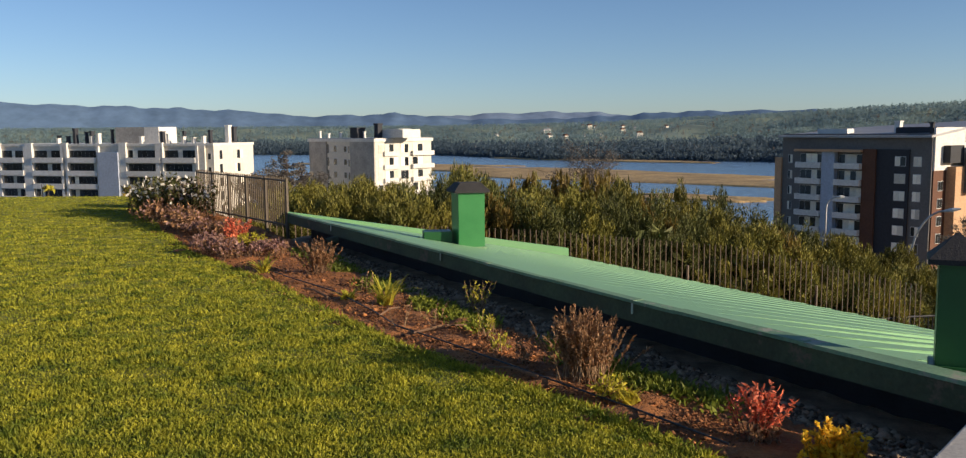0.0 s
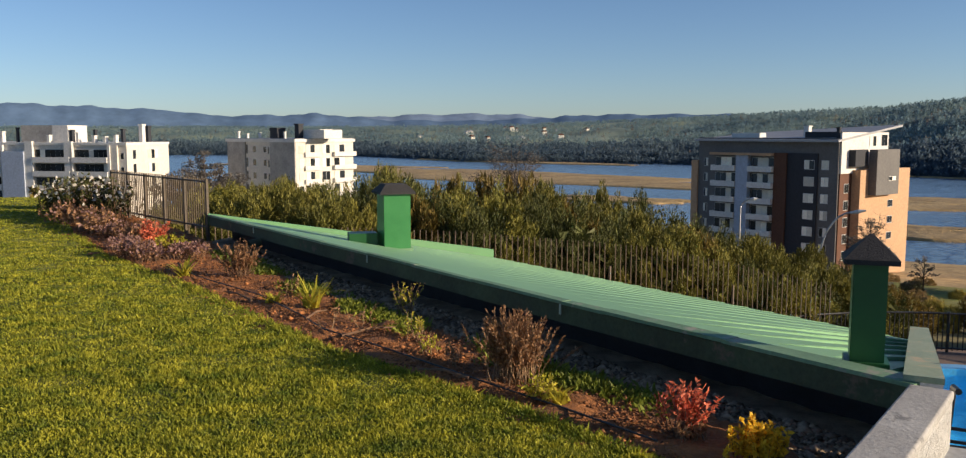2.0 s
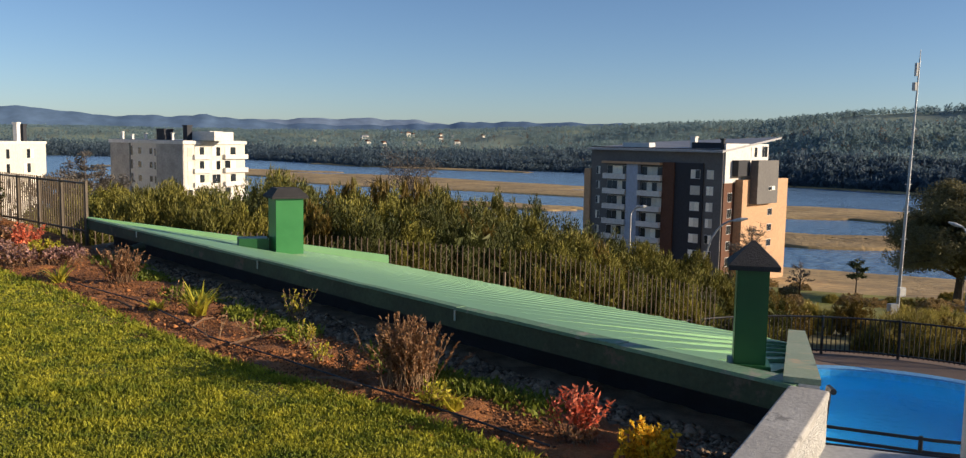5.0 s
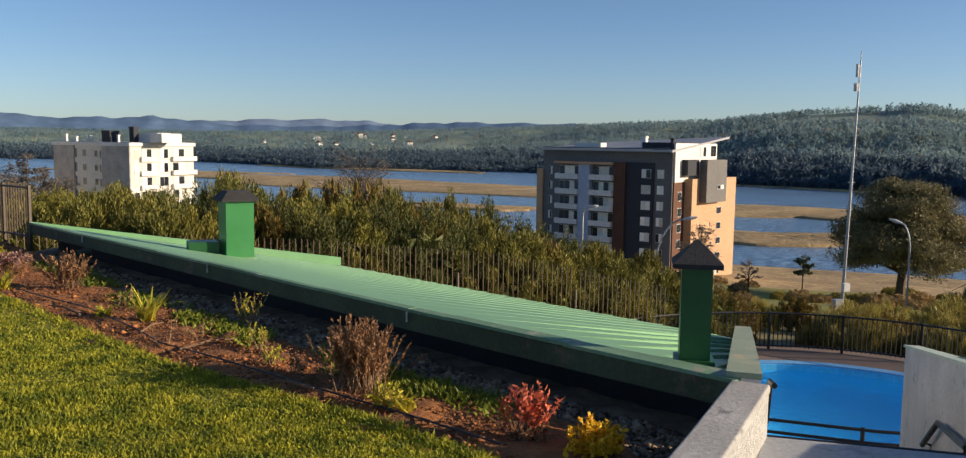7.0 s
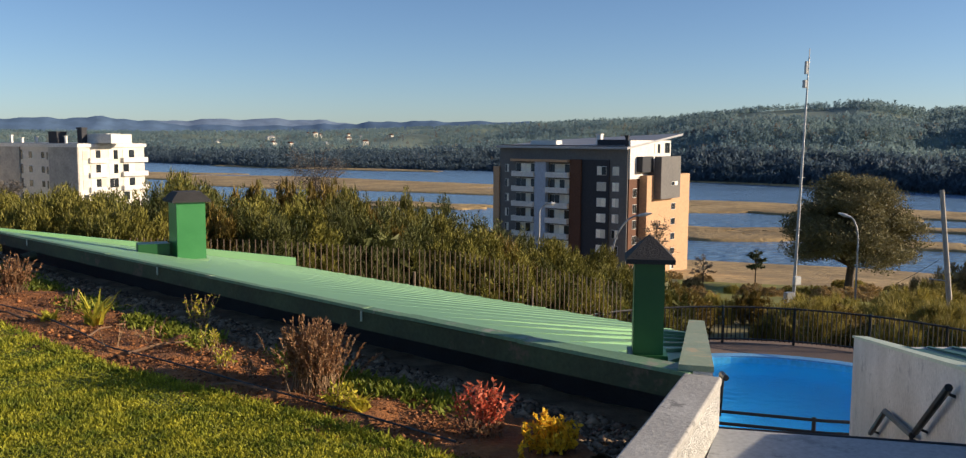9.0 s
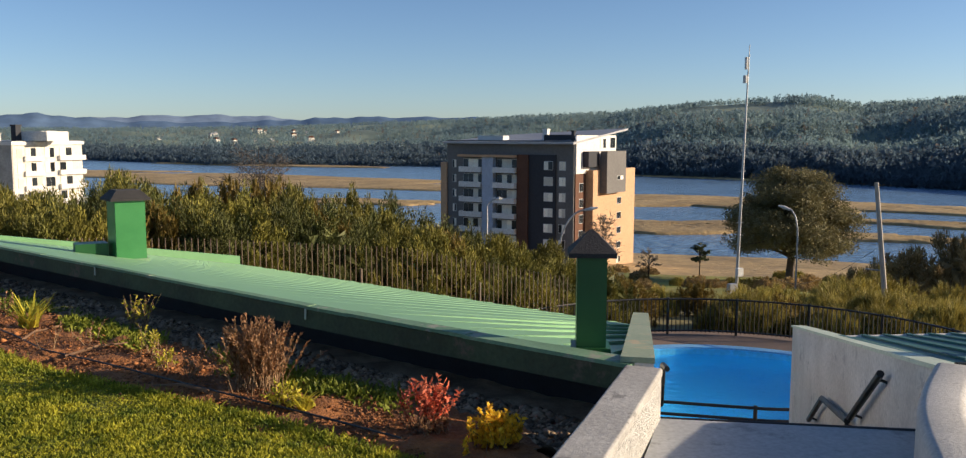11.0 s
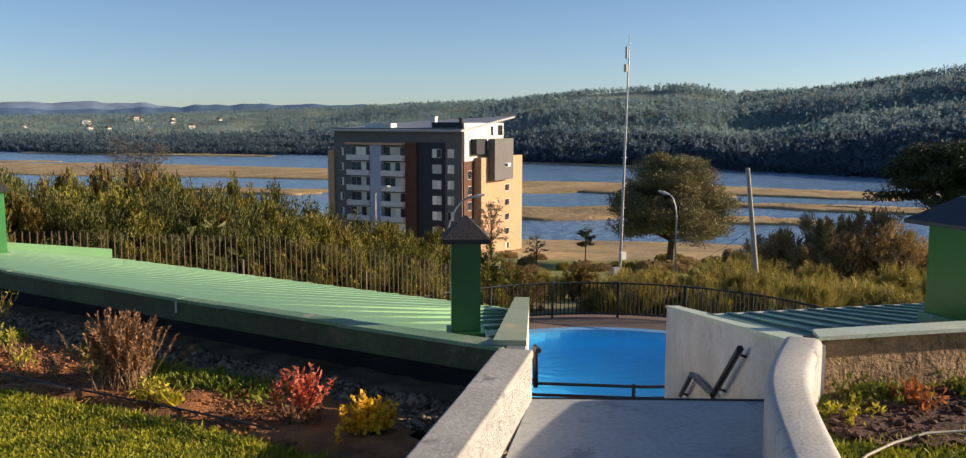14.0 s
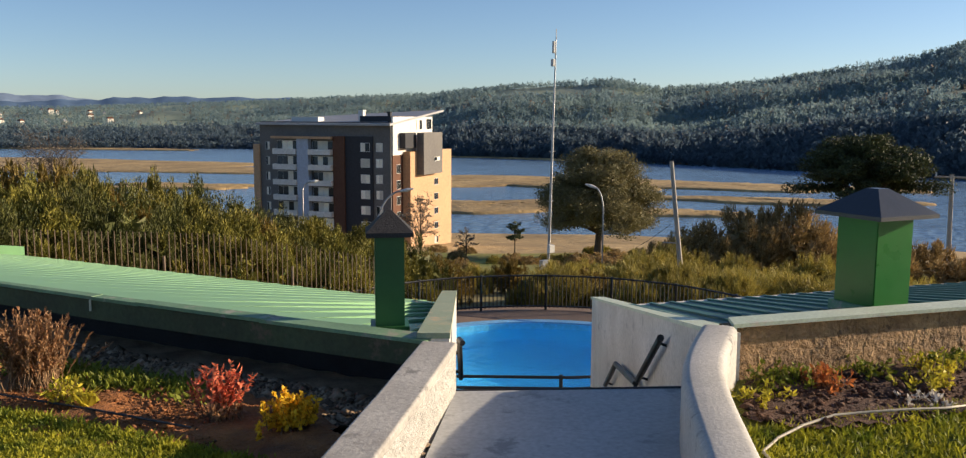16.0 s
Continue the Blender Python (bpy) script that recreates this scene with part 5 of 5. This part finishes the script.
shrub_kinds = []
for i in range(5):
    v, f = shrub_mesh(26000, 0.03, 0.0105)
    ob = raw("gorse_bush", v, f, "gorse_dark" if i == 4 else "gorse")
    shrub_kinds.append(ob)
ochre = raw("gorse_bush", *shrub_mesh(11000, 0.045, 0.018), "ochre_leaf")
far_kinds = [raw("slope_bush", *shrub_mesh(9000, 0.12, 0.01, 110, 0.05, 200, 3.6), "scrub") for _ in range(3)]
small_kind = raw("river_bush", *shrub_mesh(2500, 0.09, 0.04, 50, 0.1, 200, 1.4), "gorse_dark")
tops = [(-25, -0.6), (-12, -0.1), (-2, 0.15), (4, 0.1), (8.7, -0.02), (11.9, -0.27), (17.6, -0.84), (22.9, -1.5), (27.5, -2.06), (31, -2.3)]
used = set()


def put_bush(kind, x, y, w, h, turn, label, group="shrubs beyond the fence"):
    m = pose(x, y, float(height(x, y)) - 0.15, 0, 0, turn)
    if kind in used:
        o = kind.copy()
        scene.collection.objects.link(o)
    else:
        o = kind
        used.add(kind)
    o.matrix_basis = m @ Matrix.Diagonal((w, w, h, 1))
    return tagged(o, label, "shrub", group)


for back, low, step in ((1.7, 0.75, 0.95), (3.2, 0.42, 1.0), (5.4, 0.12, 1.15), (8.5, 0.05, 1.5)):
    az = -13.0
    while az < 29.5:
        a = radians(az + brng.uniform(-0.8, 0.8))
        rr = lerp(az, [(-13, 18.4), (3, 18.7), (17, 20.3), (25, 21.9), (30, 23.5)]) + back + brng.uniform(-0.5, 0.5)
        x, y = rr * math.sin(a), rr * math.cos(a)
        zt = 1.6 - (1.6 - lerp(math.degrees(a), tops)) * rr / 25 - low * rr / 25 + brng.uniform(-0.25, 0.2)
        h = zt - float(height(x, y)) + 0.15
        if h > 0.6:
            kind = ochre if brng.random() < 0.08 else shrub_kinds[4 if brng.random() < (0.5 if back < 2.5 else 0.12) else brng.randrange(4)]
            put_bush(kind, x, y, brng.uniform(2.3, 3.2), h / 0.9, brng.uniform(0, 360), "dense olive-green gorse bush with yellowing tips" if kind is not ochre else "ochre-brown autumn shrub among the gorse")
        az += math.degrees(step / rr)
# scattered scrub on the slope toward the river
for _ in range(110):
    a, r = radians(brng.uniform(27, 63)), brng.uniform(27, 66)
    if 31 < math.degrees(a) < 45 and r > 44 or math.degrees(a) < 34 and r < 34:
        continue
    x, y = r * math.sin(a), r * math.cos(a)
    h = brng.uniform(0.9, 2.2) * (1.0 if r < 45 else 1.2)
    put_bush(far_kinds[brng.randrange(3)] if brng.random() < 0.92 else ochre, x, y, h * brng.uniform(0.9, 1.7), h, brng.uniform(0, 360), "wild yellow-green bush on the slope below the pool", "scrub on the slope")
brown_kind = raw("tall_bush", *shrub_mesh(14000, 0.045, 0.014, 100, 0.06, 250), "thicket")
for x, y, w, h in ((38.5, 35.5, 4.0, 3.8), (41.0, 34.5, 4.5, 4.8), (43.5, 33.0, 4.5, 5.4), (46.0, 33.0, 5.0, 4.6), (47.5, 30.5, 5.0, 4.4), (50.5, 28.5, 5.0, 4.2), (53.5, 26.0, 5.5, 4.0), (57, 24.0, 5.5, 4.2), (44.8, 35.5, 4.0, 5.2), (36.5, 37.0, 3.0, 2.6)):
    put_bush(brown_kind, x, y, w * 1.2, h * 1.15, brng.uniform(0, 360), "tall dark brownish thicket below the pool terrace", "scrub on the slope")
for _ in range(70):
    a, r = radians(brng.uniform(38, 64)), brng.uniform(27, 40)
    x, y = r * math.sin(a), r * math.cos(a)
    h = brng.uniform(1.2, 2.0)
    put_bush(far_kinds[brng.randrange(3)] if brng.random() < 0.92 else ochre, x, y, h * brng.uniform(1.2, 1.8), h, brng.uniform(0, 360), "wild yellow-green bush on the slope below the pool", "scrub on the slope")
for _ in range(34):
    # low shrubs dotted over the grass and along the bank
    a, r = radians(brng.uniform(30, 47)), brng.uniform(62, 128)
    x, y = r * math.sin(a), r * math.cos(a)
    h = brng.uniform(0.5, 1.5)
    put_bush(brng.choice((far_kinds[0], brown_kind, brown_kind)), x, y, h * brng.uniform(1.4, 2.6), h, brng.uniform(0, 360), "low brownish shrub on the rough grass by the river", "bushes by the river")
for _ in range(40):
    a, r = radians(brng.uniform(-14, 24)), brng.uniform(95, 150)
    x, y = r * math.sin(a), r * math.cos(a)
    h = brng.uniform(1.5, 3.2)
    put_bush(small_kind, x, y, h * 1.5, h, brng.uniform(0, 360), "dark bush near the river bank", "bushes by the river")


def tree(name, label, x, y, h, width, leaf_mat, z=None, trunk_h=0.3, layers=None, n_leaf=7000, leaf=0.5, limbs=14, r=0.28, bare=False, flat=0.6):
    z = float(height(x, y)) if z is None else z
    t = thing(name, label, "tree", at=(x, y, z))
    bm = bmesh.new()
    tube(bm, [(0, 0, -0.3), (0.05 * width * 0.2, 0, h * trunk_h), (0.1, 0.1, h * 0.6), (0, 0.1, h * 0.92)], [r, r * 0.75, r * 0.4, r * 0.1], 8)
    ends = []
    for i in range(limbs):
        a, th = 2.4 * i + brng.uniform(-0.4, 0.4), math.asin(brng.uniform(-0.12, 0.97))
        reach = width / 2 * brng.uniform(0.55, 0.95)
        p0 = Vector((0, 0, h * (trunk_h + (0.75 - trunk_h) * brng.random() * max(0.1, math.sin(th)))))
        p2 = Vector((math.cos(a) * reach * math.cos(th), math.sin(a) * reach * math.cos(th), h * (trunk_h + 0.12 + (0.85 - trunk_h) * max(-0.1, math.sin(th)) * brng.uniform(0.85, 1.0))))
        p1 = (p0 + p2) / 2 + Vector((0, 0, 0.06 * h))
        k_ = 0.5 if bare else 1.0
        tube(bm, [p0, p1, p2], [r * 0.4 * k_, r * 0.22 * k_, r * 0.08], 5)
        ends += [(p1, reach * 0.2), (p2, reach * 0.26), ((p1 + p2) / 2, reach * 0.24)]
        if bare:
            for _ in range(9):
                q = p0.lerp(p2, brng.uniform(0.3, 1.0))
                e = q + Vector((brng.uniform(-1, 1), brng.uniform(-1, 1), brng.uniform(-0.3, 0.9))) * reach * 0.5
                tube(bm, [q, (q + e) / 2 + Vector((0, 0, 0.05)), e], [r * 0.10, r * 0.07, r * 0.04], 4)
                for _k in range(3):
                    g = q.lerp(e, brng.uniform(0.3, 1.0))
                    tube(bm, [g, g + Vector((brng.uniform(-1, 1), brng.uniform(-1, 1), brng.uniform(-0.4, 0.8))) * reach * 0.3], [r * 0.06, r * 0.035], 3)
    part("trunk", bm, "bark", t)
    if leaf_mat:
        c = np.array([e[0] for e in ends])
        s = np.array([max(e[1], width * 0.07) for e in ends])
        w = rng.integers(0, len(c), n_leaf)
        root = c[w] + unit(rng.normal(size=(n_leaf, 3))) * (rng.random((n_leaf, 1)) ** 0.5) * s[w][:, None] * [1, 1, flat]
        way = unit(rng.normal(size=(n_leaf, 3)) * [1, 1, 0.7] + unit(c[w]) * 0.3)
        v, f = leaflets(root, way, leaf * rng.uniform(0.5, 1.3, n_leaf), leaf * 0.5 * rng.uniform(0.6, 1.3, n_leaf))
        raw("crown", v, f, leaf_mat, t)
    return t


tree("spreading_tree", "broad dark evergreen tree with layered foliage by the river", 71.8, 83.3, 14.2, 16.2, "oak_leaf", trunk_h=0.2, n_leaf=120000, leaf=0.3, limbs=120, r=0.55)
tree("conifer", "dark conifer with flat spreading tiers of needles", 50.3, 32.8, 11.5, 8.8, "pine_leaf", trunk_h=0.56, n_leaf=60000, leaf=0.2, limbs=70, r=0.3, flat=0.4)
tree("young_tree", "small dark leafy tree on the grass", 69.3, 97.9, 4.9, 2.8, "pine_leaf", trunk_h=0.35, n_leaf=900, leaf=0.4, limbs=16, r=0.1)
tree("young_tree", "small bare brownish tree on the grass", 63.0, 100.5, 4.0, 3.6, "forest_brown", trunk_h=0.2, n_leaf=500, leaf=0.3, limbs=10, r=0.12)
tree("bare_tree", "leafless grey-brown tree above the shrubs", 8.4, 69.4, 12.2, 7.4, "forest_brown", trunk_h=0.5, n_leaf=2200, leaf=0.16, limbs=20, r=0.15, bare=True)
tree("bare_tree", "leafless brown tree beside the orange wing", 39.5, 71.0, 7.5, 5.0, "forest_brown", trunk_h=0.35, n_leaf=700, leaf=0.25, limbs=18, r=0.15, bare=True)
for az_, r_, top_, w_ in ((-13.9, 112, -0.9, 9.0), (-12.6, 108, 0.1, 8.0), (-11.5, 114, -1.2, 7.5)):
    x, y = r_ * math.sin(radians(az_)), r_ * math.cos(radians(az_))
    tree("riverside_tree", "brown half-bare tree between the pale apartment blocks", x, y, top_ - float(height(x, y)), w_, "forest_brown", trunk_h=0.35, n_leaf=5000, leaf=0.4, limbs=30, r=0.25)
for x, y, h, w, m_ in ((-13.5, 60, 5.5, 5.5, "ochre_leaf"), (-6.0, 40, 4.4, 3.2, "ochre_leaf"), (-9.5, 38, 4.0, 3.0, "gorse"), (-2.0, 42, 4.0, 4.0, "gorse"), (-24, 95, 9.0, 9.0, "forest_brown"), (-17, 110, 9.5, 10, "forest_brown"), (-19.2, 38, 5.7, 2.2, "lily_leaf"), (-16.2, 40, 5.6, 2.2, "ochre_leaf"), (-14.0, 42, 5.4, 2.6, "gorse"), (-22.0, 40, 5.2, 2.2, "gorse")):
    tree("small_tree", "ragged small tree with sparse autumn leaves", x, y, h, w, m_, trunk_h=0.25, n_leaf=2600, leaf=0.24, limbs=16, r=0.12)


def forest(name, pos, hs, material, label, pine=False, k=22):
    """Far trees: each an upright crown of thin leafy sprays that light shines through, joined in one mesh."""
    m = len(pos)
    wide = 0.15 if pine else 0.34
    d = unit(rng.normal(size=(m, k, 3)))
    q = d * rng.uniform(0.45, 1.0, (m, k, 1)) * np.array([wide, wide, 0.5])
    taper = 1.15 - (q[..., 2:] + 0.5) * (1.0 if pine else 0.55)
    q[..., :2] *= np.clip(taper, 0.12, 1.15)
    c = (q + [0, 0, 0.5]) * hs[:, None, None] + pos[:, None]
    e = rng.normal(0, 0.06 if pine else 0.085, (m, k, 3, 3)) * hs[:, None, None, None] * [1, 1, 1.3]
    v = (c[:, :, None] + e).reshape(-1, 3)
    return tagged(raw(name, v, np.arange(len(v)).reshape(-1, 3), material), label, "woods", kind="stuff")


def hill_points(n, lo, hi, a0=-36, a1=64):
    a = rng.uniform(a0, a1, n)
    edge = lerp(a, SHORE)
    crest = np.maximum(lerp(a, [(-14, 2300), (14, 1900), (24, 1300), (38, 1000), (62, 900)]), edge + 300)
    r = edge + 2.5 + (crest - edge) * (lo + (hi - lo) * rng.random(n))
    x, y = r * np.sin(np.radians(a)), r * np.cos(np.radians(a))
    return np.stack([x, y, height(x, y)], -1)


# the woods carry their haze in the forest colours
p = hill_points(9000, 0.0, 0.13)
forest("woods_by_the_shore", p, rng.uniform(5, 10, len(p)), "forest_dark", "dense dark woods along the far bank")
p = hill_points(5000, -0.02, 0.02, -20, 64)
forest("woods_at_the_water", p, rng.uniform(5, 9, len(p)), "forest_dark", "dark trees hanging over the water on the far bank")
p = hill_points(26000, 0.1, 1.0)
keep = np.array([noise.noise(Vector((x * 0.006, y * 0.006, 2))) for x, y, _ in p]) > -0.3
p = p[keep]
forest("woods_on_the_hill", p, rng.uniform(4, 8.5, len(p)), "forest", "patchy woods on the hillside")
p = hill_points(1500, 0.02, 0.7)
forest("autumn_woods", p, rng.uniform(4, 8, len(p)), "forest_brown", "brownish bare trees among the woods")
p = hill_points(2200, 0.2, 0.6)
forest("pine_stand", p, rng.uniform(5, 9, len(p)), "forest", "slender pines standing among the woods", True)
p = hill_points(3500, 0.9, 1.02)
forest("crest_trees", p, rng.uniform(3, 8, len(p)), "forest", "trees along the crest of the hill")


# ---- far houses ----
for i in range(16):
    a = radians(brng.uniform(0, 15))
    d = brng.uniform(1050, 1500)
    x, y = d * math.sin(a), d * math.cos(a)
    hgt = float(height(x, y))
    h = thing("far_house", "small pale house among trees on the far hillside", "house", "far houses", at=(x, y, hgt), turn=brng.uniform(0, 90))
    part("wall", box((-3.6, -2.6, -1), (3.6, 2.6, 5.6)), "render_cream", h)
    part("roof", cap_roof(bmesh.new(), 8, 6, 5.6, 7.6, 0.4), "render_rust" if i % 3 else "zinc", h)

# ---- masts, lamps and poles ----
mast = thing("radio_mast", "tall thin grey steel mast with small aerials and a cabinet", "mast")
zb = float(height(36.55, 47.5))
lean = Vector((0.30, -0.2, 17.0))
b0 = Vector((36.55, 47.5, -10.1))
part("pole", tube(bmesh.new(), [(36.55, 47.5, zb - 0.3), b0 + lean * 0.55, b0 + lean], [0.11, 0.085, 0.04], 8), "grey_metal", mast)
for u, w, hh in ((0.96, 0.10, 0.8), (0.90, 0.14, 0.5)):
    c = b0 + lean * u
    part("aerial", box((c.x - w - 0.15, c.y - w, c.z - hh / 2), (c.x - 0.12, c.y + w, c.z + hh / 2), 0.02), "win_frame", mast)
part("whip_aerial", tube(bmesh.new(), [b0 + lean, b0 + lean * 1.03], 0.03, 5), "grey_metal", mast)
for u in (0.35, 0.45, 0.55, 0.65, 0.75):
    c = b0 + lean * u
    part("bracket", tube(bmesh.new(), [c + Vector((-0.25, 0, 0)), c + Vector((0.25, 0, 0))], 0.03, 5), "grey_metal", mast)
part("junction_box", box((36.38, 47.1, -7.7), (36.85, 47.4, -7.15), 0.03), "win_frame", mast)
part("cabinet", box((35.5, 46.7, -8.8), (36.1, 47.1, -8.1), 0.03), "grey_metal", mast)
part("cabinet_leg", tube(bmesh.new(), [(35.7, 46.9, zb - 0.2), (35.7, 46.9, -9.0)], 0.06, 6), "grey_metal", mast)


def street_lamp(pts, r, label):
    l = thing("street_lamp", label, "street lamp", "street lamps")
    part("pole", tube(bmesh.new(), pts, r, 8), "grey_metal", l)
    a, b = Vector(pts[-2]), Vector(pts[-1])
    d = (b - a).normalized()
    part("lamp_head", tube(bmesh.new(), [b - d * 0.1, b + d * 0.25, b + d * 0.6], [r * 1.3, r * 2.2, r * 0.9], 8), "win_frame", l)


def swan(base, top, rise=0.35):
    """A pole that goes up from its base and bows over to its top."""
    b, t = Vector(base), Vector(top)
    up = Vector((b.x, b.y, t.z - (t.z - b.z) * rise))
    pts = [b, up]
    for u in np.linspace(0.15, 1, 7):
        ang = u * math.pi / 2
        pts.append(Vector((b.x + (t.x - b.x) * (1 - math.cos(ang)), b.y + (t.y - b.y) * (1 - math.cos(ang)), up.z + (t.z - up.z) * math.sin(ang))))
    return pts


street_lamp(swan((19.9, 40.3, float(height(19.9, 40.3)) - 0.2), (21.1, 39.65, -2.21), 0.45), 0.045, "grey swan-necked street lamp behind the roof")
street_lamp(swan((36.2, 41.4, float(height(36.2, 41.4)) - 0.2), (35.75, 41.76, -2.76), 0.25), 0.05, "tall grey street lamp behind the pool")
street_lamp(swan((33.0, 83.7, float(height(33.0, 83.7)) - 0.2), (33.9, 83.3, -5.0), 0.12), 0.08, "grey street lamp in front of the apartment block")
pole = thing("utility_pole", "weathered leaning utility pole with a steel channel", "utility pole")
part("pole", tube(bmesh.new(), [(29.0, 27.5, float(height(29, 27.5)) - 0.3), (28.52, 28.03, -0.35)], [0.125, 0.085], 8), "pole_wood", pole)
part("channel", tube(bmesh.new(), [(29.16, 27.38, float(height(29, 27.5)) - 0.3), (28.88, 27.66, -4.5)], 0.025, 6), "grey_metal", pole)
part("crossbar", tube(bmesh.new(), [(28.3, 28.2, -4.0), (28.9, 27.7, -4.05)], 0.03, 6), "grey_metal", pole)
p2 = thing("utility_pole", "distant utility pole with crossarm and insulators", "utility pole")
part("pole", tube(bmesh.new(), [(70.4, 38.1, float(height(70.4, 38.1)) - 0.3), (70.3, 38.3, -2.9)], [0.22, 0.15], 8), "pole_wood", p2)
part("crossarm", tube(bmesh.new(), [(69.7, 39.4, -3.1), (70.9, 37.2, -3.1)], 0.08, 6), "pole_wood", p2)
for u in (0.05, 0.95):
    c = Vector((69.7, 39.4, -3.1)).lerp(Vector((70.9, 37.2, -3.1)), u)
    part("insulator", tube(bmesh.new(), [c, c + Vector((0, 0, 0.35))], 0.07, 6), "win_frame", p2)
bm = bmesh.new()
a, b = Vector((28.55, 28.0, -3.2)), Vector((52, 62, -11.0))
tube(bm, [a.lerp(b, u) - Vector((0, 0, 4 * u * (1 - u) * 0.9)) for u in np.linspace(0, 1, 9)], 0.012, 4)
tagged(obj("overhead_cable", bm, "pipe_black"), "thin black overhead cable to the utility pole", "cable")

# ---- at the stair ----
wd = Vector((8.2 - 4.12, 9.35 - 3.45, 0)).normalized()
wn_ = Vector((-wd.y, wd.x, 0))


def handrail(pts, label):
    h = thing("handrail", label, "handrail", "stair handrails")
    q = [Vector(p) + wn_ * 0.07 for p in pts]
    part("tube", tube(bmesh.new(), q, 0.028, 8), "black_metal", h)
    for k in (0, -1):
        d = (q[1] - q[0]).normalized() * (0.12 if k == 0 else -0.12)
        part("bracket", tube(bmesh.new(), [q[k] + d, q[k] + d - wn_ * 0.085 - Vector((0, 0, 0.03))], 0.012, 6), "black_metal", h)


handrail([(4.85, 4.50, -0.06), (5.43, 5.35, -0.71)], "short black tubular handrail on the white wall")
handrail([(6.81, 7.34, -1.51), (6.32, 6.63, -1.01), (5.53, 5.48, -0.79)], "bent black tubular handrail on the stair wall")
bm = tube(bmesh.new(), [(2.88, 4.3, 0.22), (2.93, 4.42, 0.21), (3.3, 5.0, -0.25)], 0.018, 8)
for u in (0.3, 0.8):
    c = Vector((2.93, 4.42, 0.21)).lerp(Vector((3.3, 5.0, -0.25)), u)
    tube(bm, [c, c + Vector((-0.12, 0.07, -0.03))], 0.012, 6)
tagged(obj("handrail", bm, "black_metal"), "black handrail end against the coping wall", "handrail", "stair handrails")
# drain spout on the parapet
c = on_roof(9.0, -0.03)
bm = tube(bmesh.new(), [(c[0], c[1], 0.12), (c[0] - ACROSS[0] * 0.14, c[1] - ACROSS[1] * 0.14, 0.1), (c[0] - ACROSS[0] * 0.15, c[1] - ACROSS[1] * 0.15, 0.02)], 0.06, 10)
tagged(obj("drain_spout", bm, "parapet"), "grey drain spout through the parapet", "drain spout")
# hose on the grass, drip lines in the bed
tagged(obj("garden_hose", tube(bmesh.new(), [(3.1, 1.95, 0.03), (3.4, 2.45, 0.035), (3.6, 2.52, 0.04), (3.83, 2.55, 0.05), (4.1, 2.56, 0.05), (4.28, 2.47, 0.06), (4.5, 2.38, 0.06), (4.7, 2.31, 0.05), (4.92, 2.27, 0.04)], 0.0075, 8), "hose", smooth=True), "pale dusty garden hose on the grass", "hose")
line = [(1.15, 4.25), (0.72, 4.85), (0.5, 5.25), (0.05, 5.85), (-0.4, 6.45), (-0.75, 7.0), (-1.05, 7.6), (-1.6, 8.6), (-2.2, 9.5), (-3.0, 10.7)]
bm = tube(bmesh.new(), [(x + 0.08 + 0.04 * math.sin(i * 2.1), y, 0.022) for i, (x, y) in enumerate(line)], 0.006, 6)
tagged(obj("drip_line", bm, "pipe_black"), "black irrigation pipe lying on the soil", "irrigation pipe")
for i, (x, y, l, a) in enumerate(((-0.55, 6.75, 0.5, 0.6), (-1.5, 8.3, 0.6, 2.2), (-0.9, 7.4, 0.4, 1.2), (0.35, 5.5, 0.4, 2.5), (-2.6, 10.2, 0.6, 1.9))):
    bm = tube(bmesh.new(), [(x, y, 0.02), (x + l * 0.5 * math.cos(a), y + l * 0.5 * math.sin(a), 0.045), (x + l * math.cos(a), y + l * math.sin(a), 0.02)], [0.012, 0.01, 0.006], 5)
    tagged(obj("dead_branch", bm, "twig"), "dry dead branch lying on the soil", "branch", "branches on the soil")

# ---- block wall under the right coping ----
bw = thing("block_wall", "rough weathered concrete block wall under the coping", "wall")
tagged(bw, kind="structure")
blk = None
for row in range(3):
    for i in range(24):
        s0 = i * 0.4 - (0.2 if row % 2 else 0.0)
        if s0 + 0.39 < 0.1 or s0 > 9:
            continue
        if blk is None:
            bm = box((0, 0, 0), (0.397, 0.14, 0.176), 0)
            bmesh.ops.subdivide_edges(bm, edges=bm.edges[:], cuts=1)
            for v in bm.verts:
                v.co += Vector((rng.normal(0, 0.001), rng.normal(0, 0.002), rng.normal(0, 0.001)))
            o = part("block", bm, "block", bw)
            blk = o.data
        else:
            o = new("block", blk)
            o.parent = bw
        c = on_right(s0, -0.0)
        o.matrix_basis = pose(c[0], c[1], -0.22 + row * 0.178, 0, 0, math.degrees(math.atan2(CD[1], CD[0])))
part("mortar", prism(bmesh.new(), [on_right(-0.05, 0.02)[:2], on_right(9, 0.02)[:2], on_right(9, 0.12)[:2], on_right(-0.05, 0.12)[:2]], -0.4, 0.305), "block", bw)
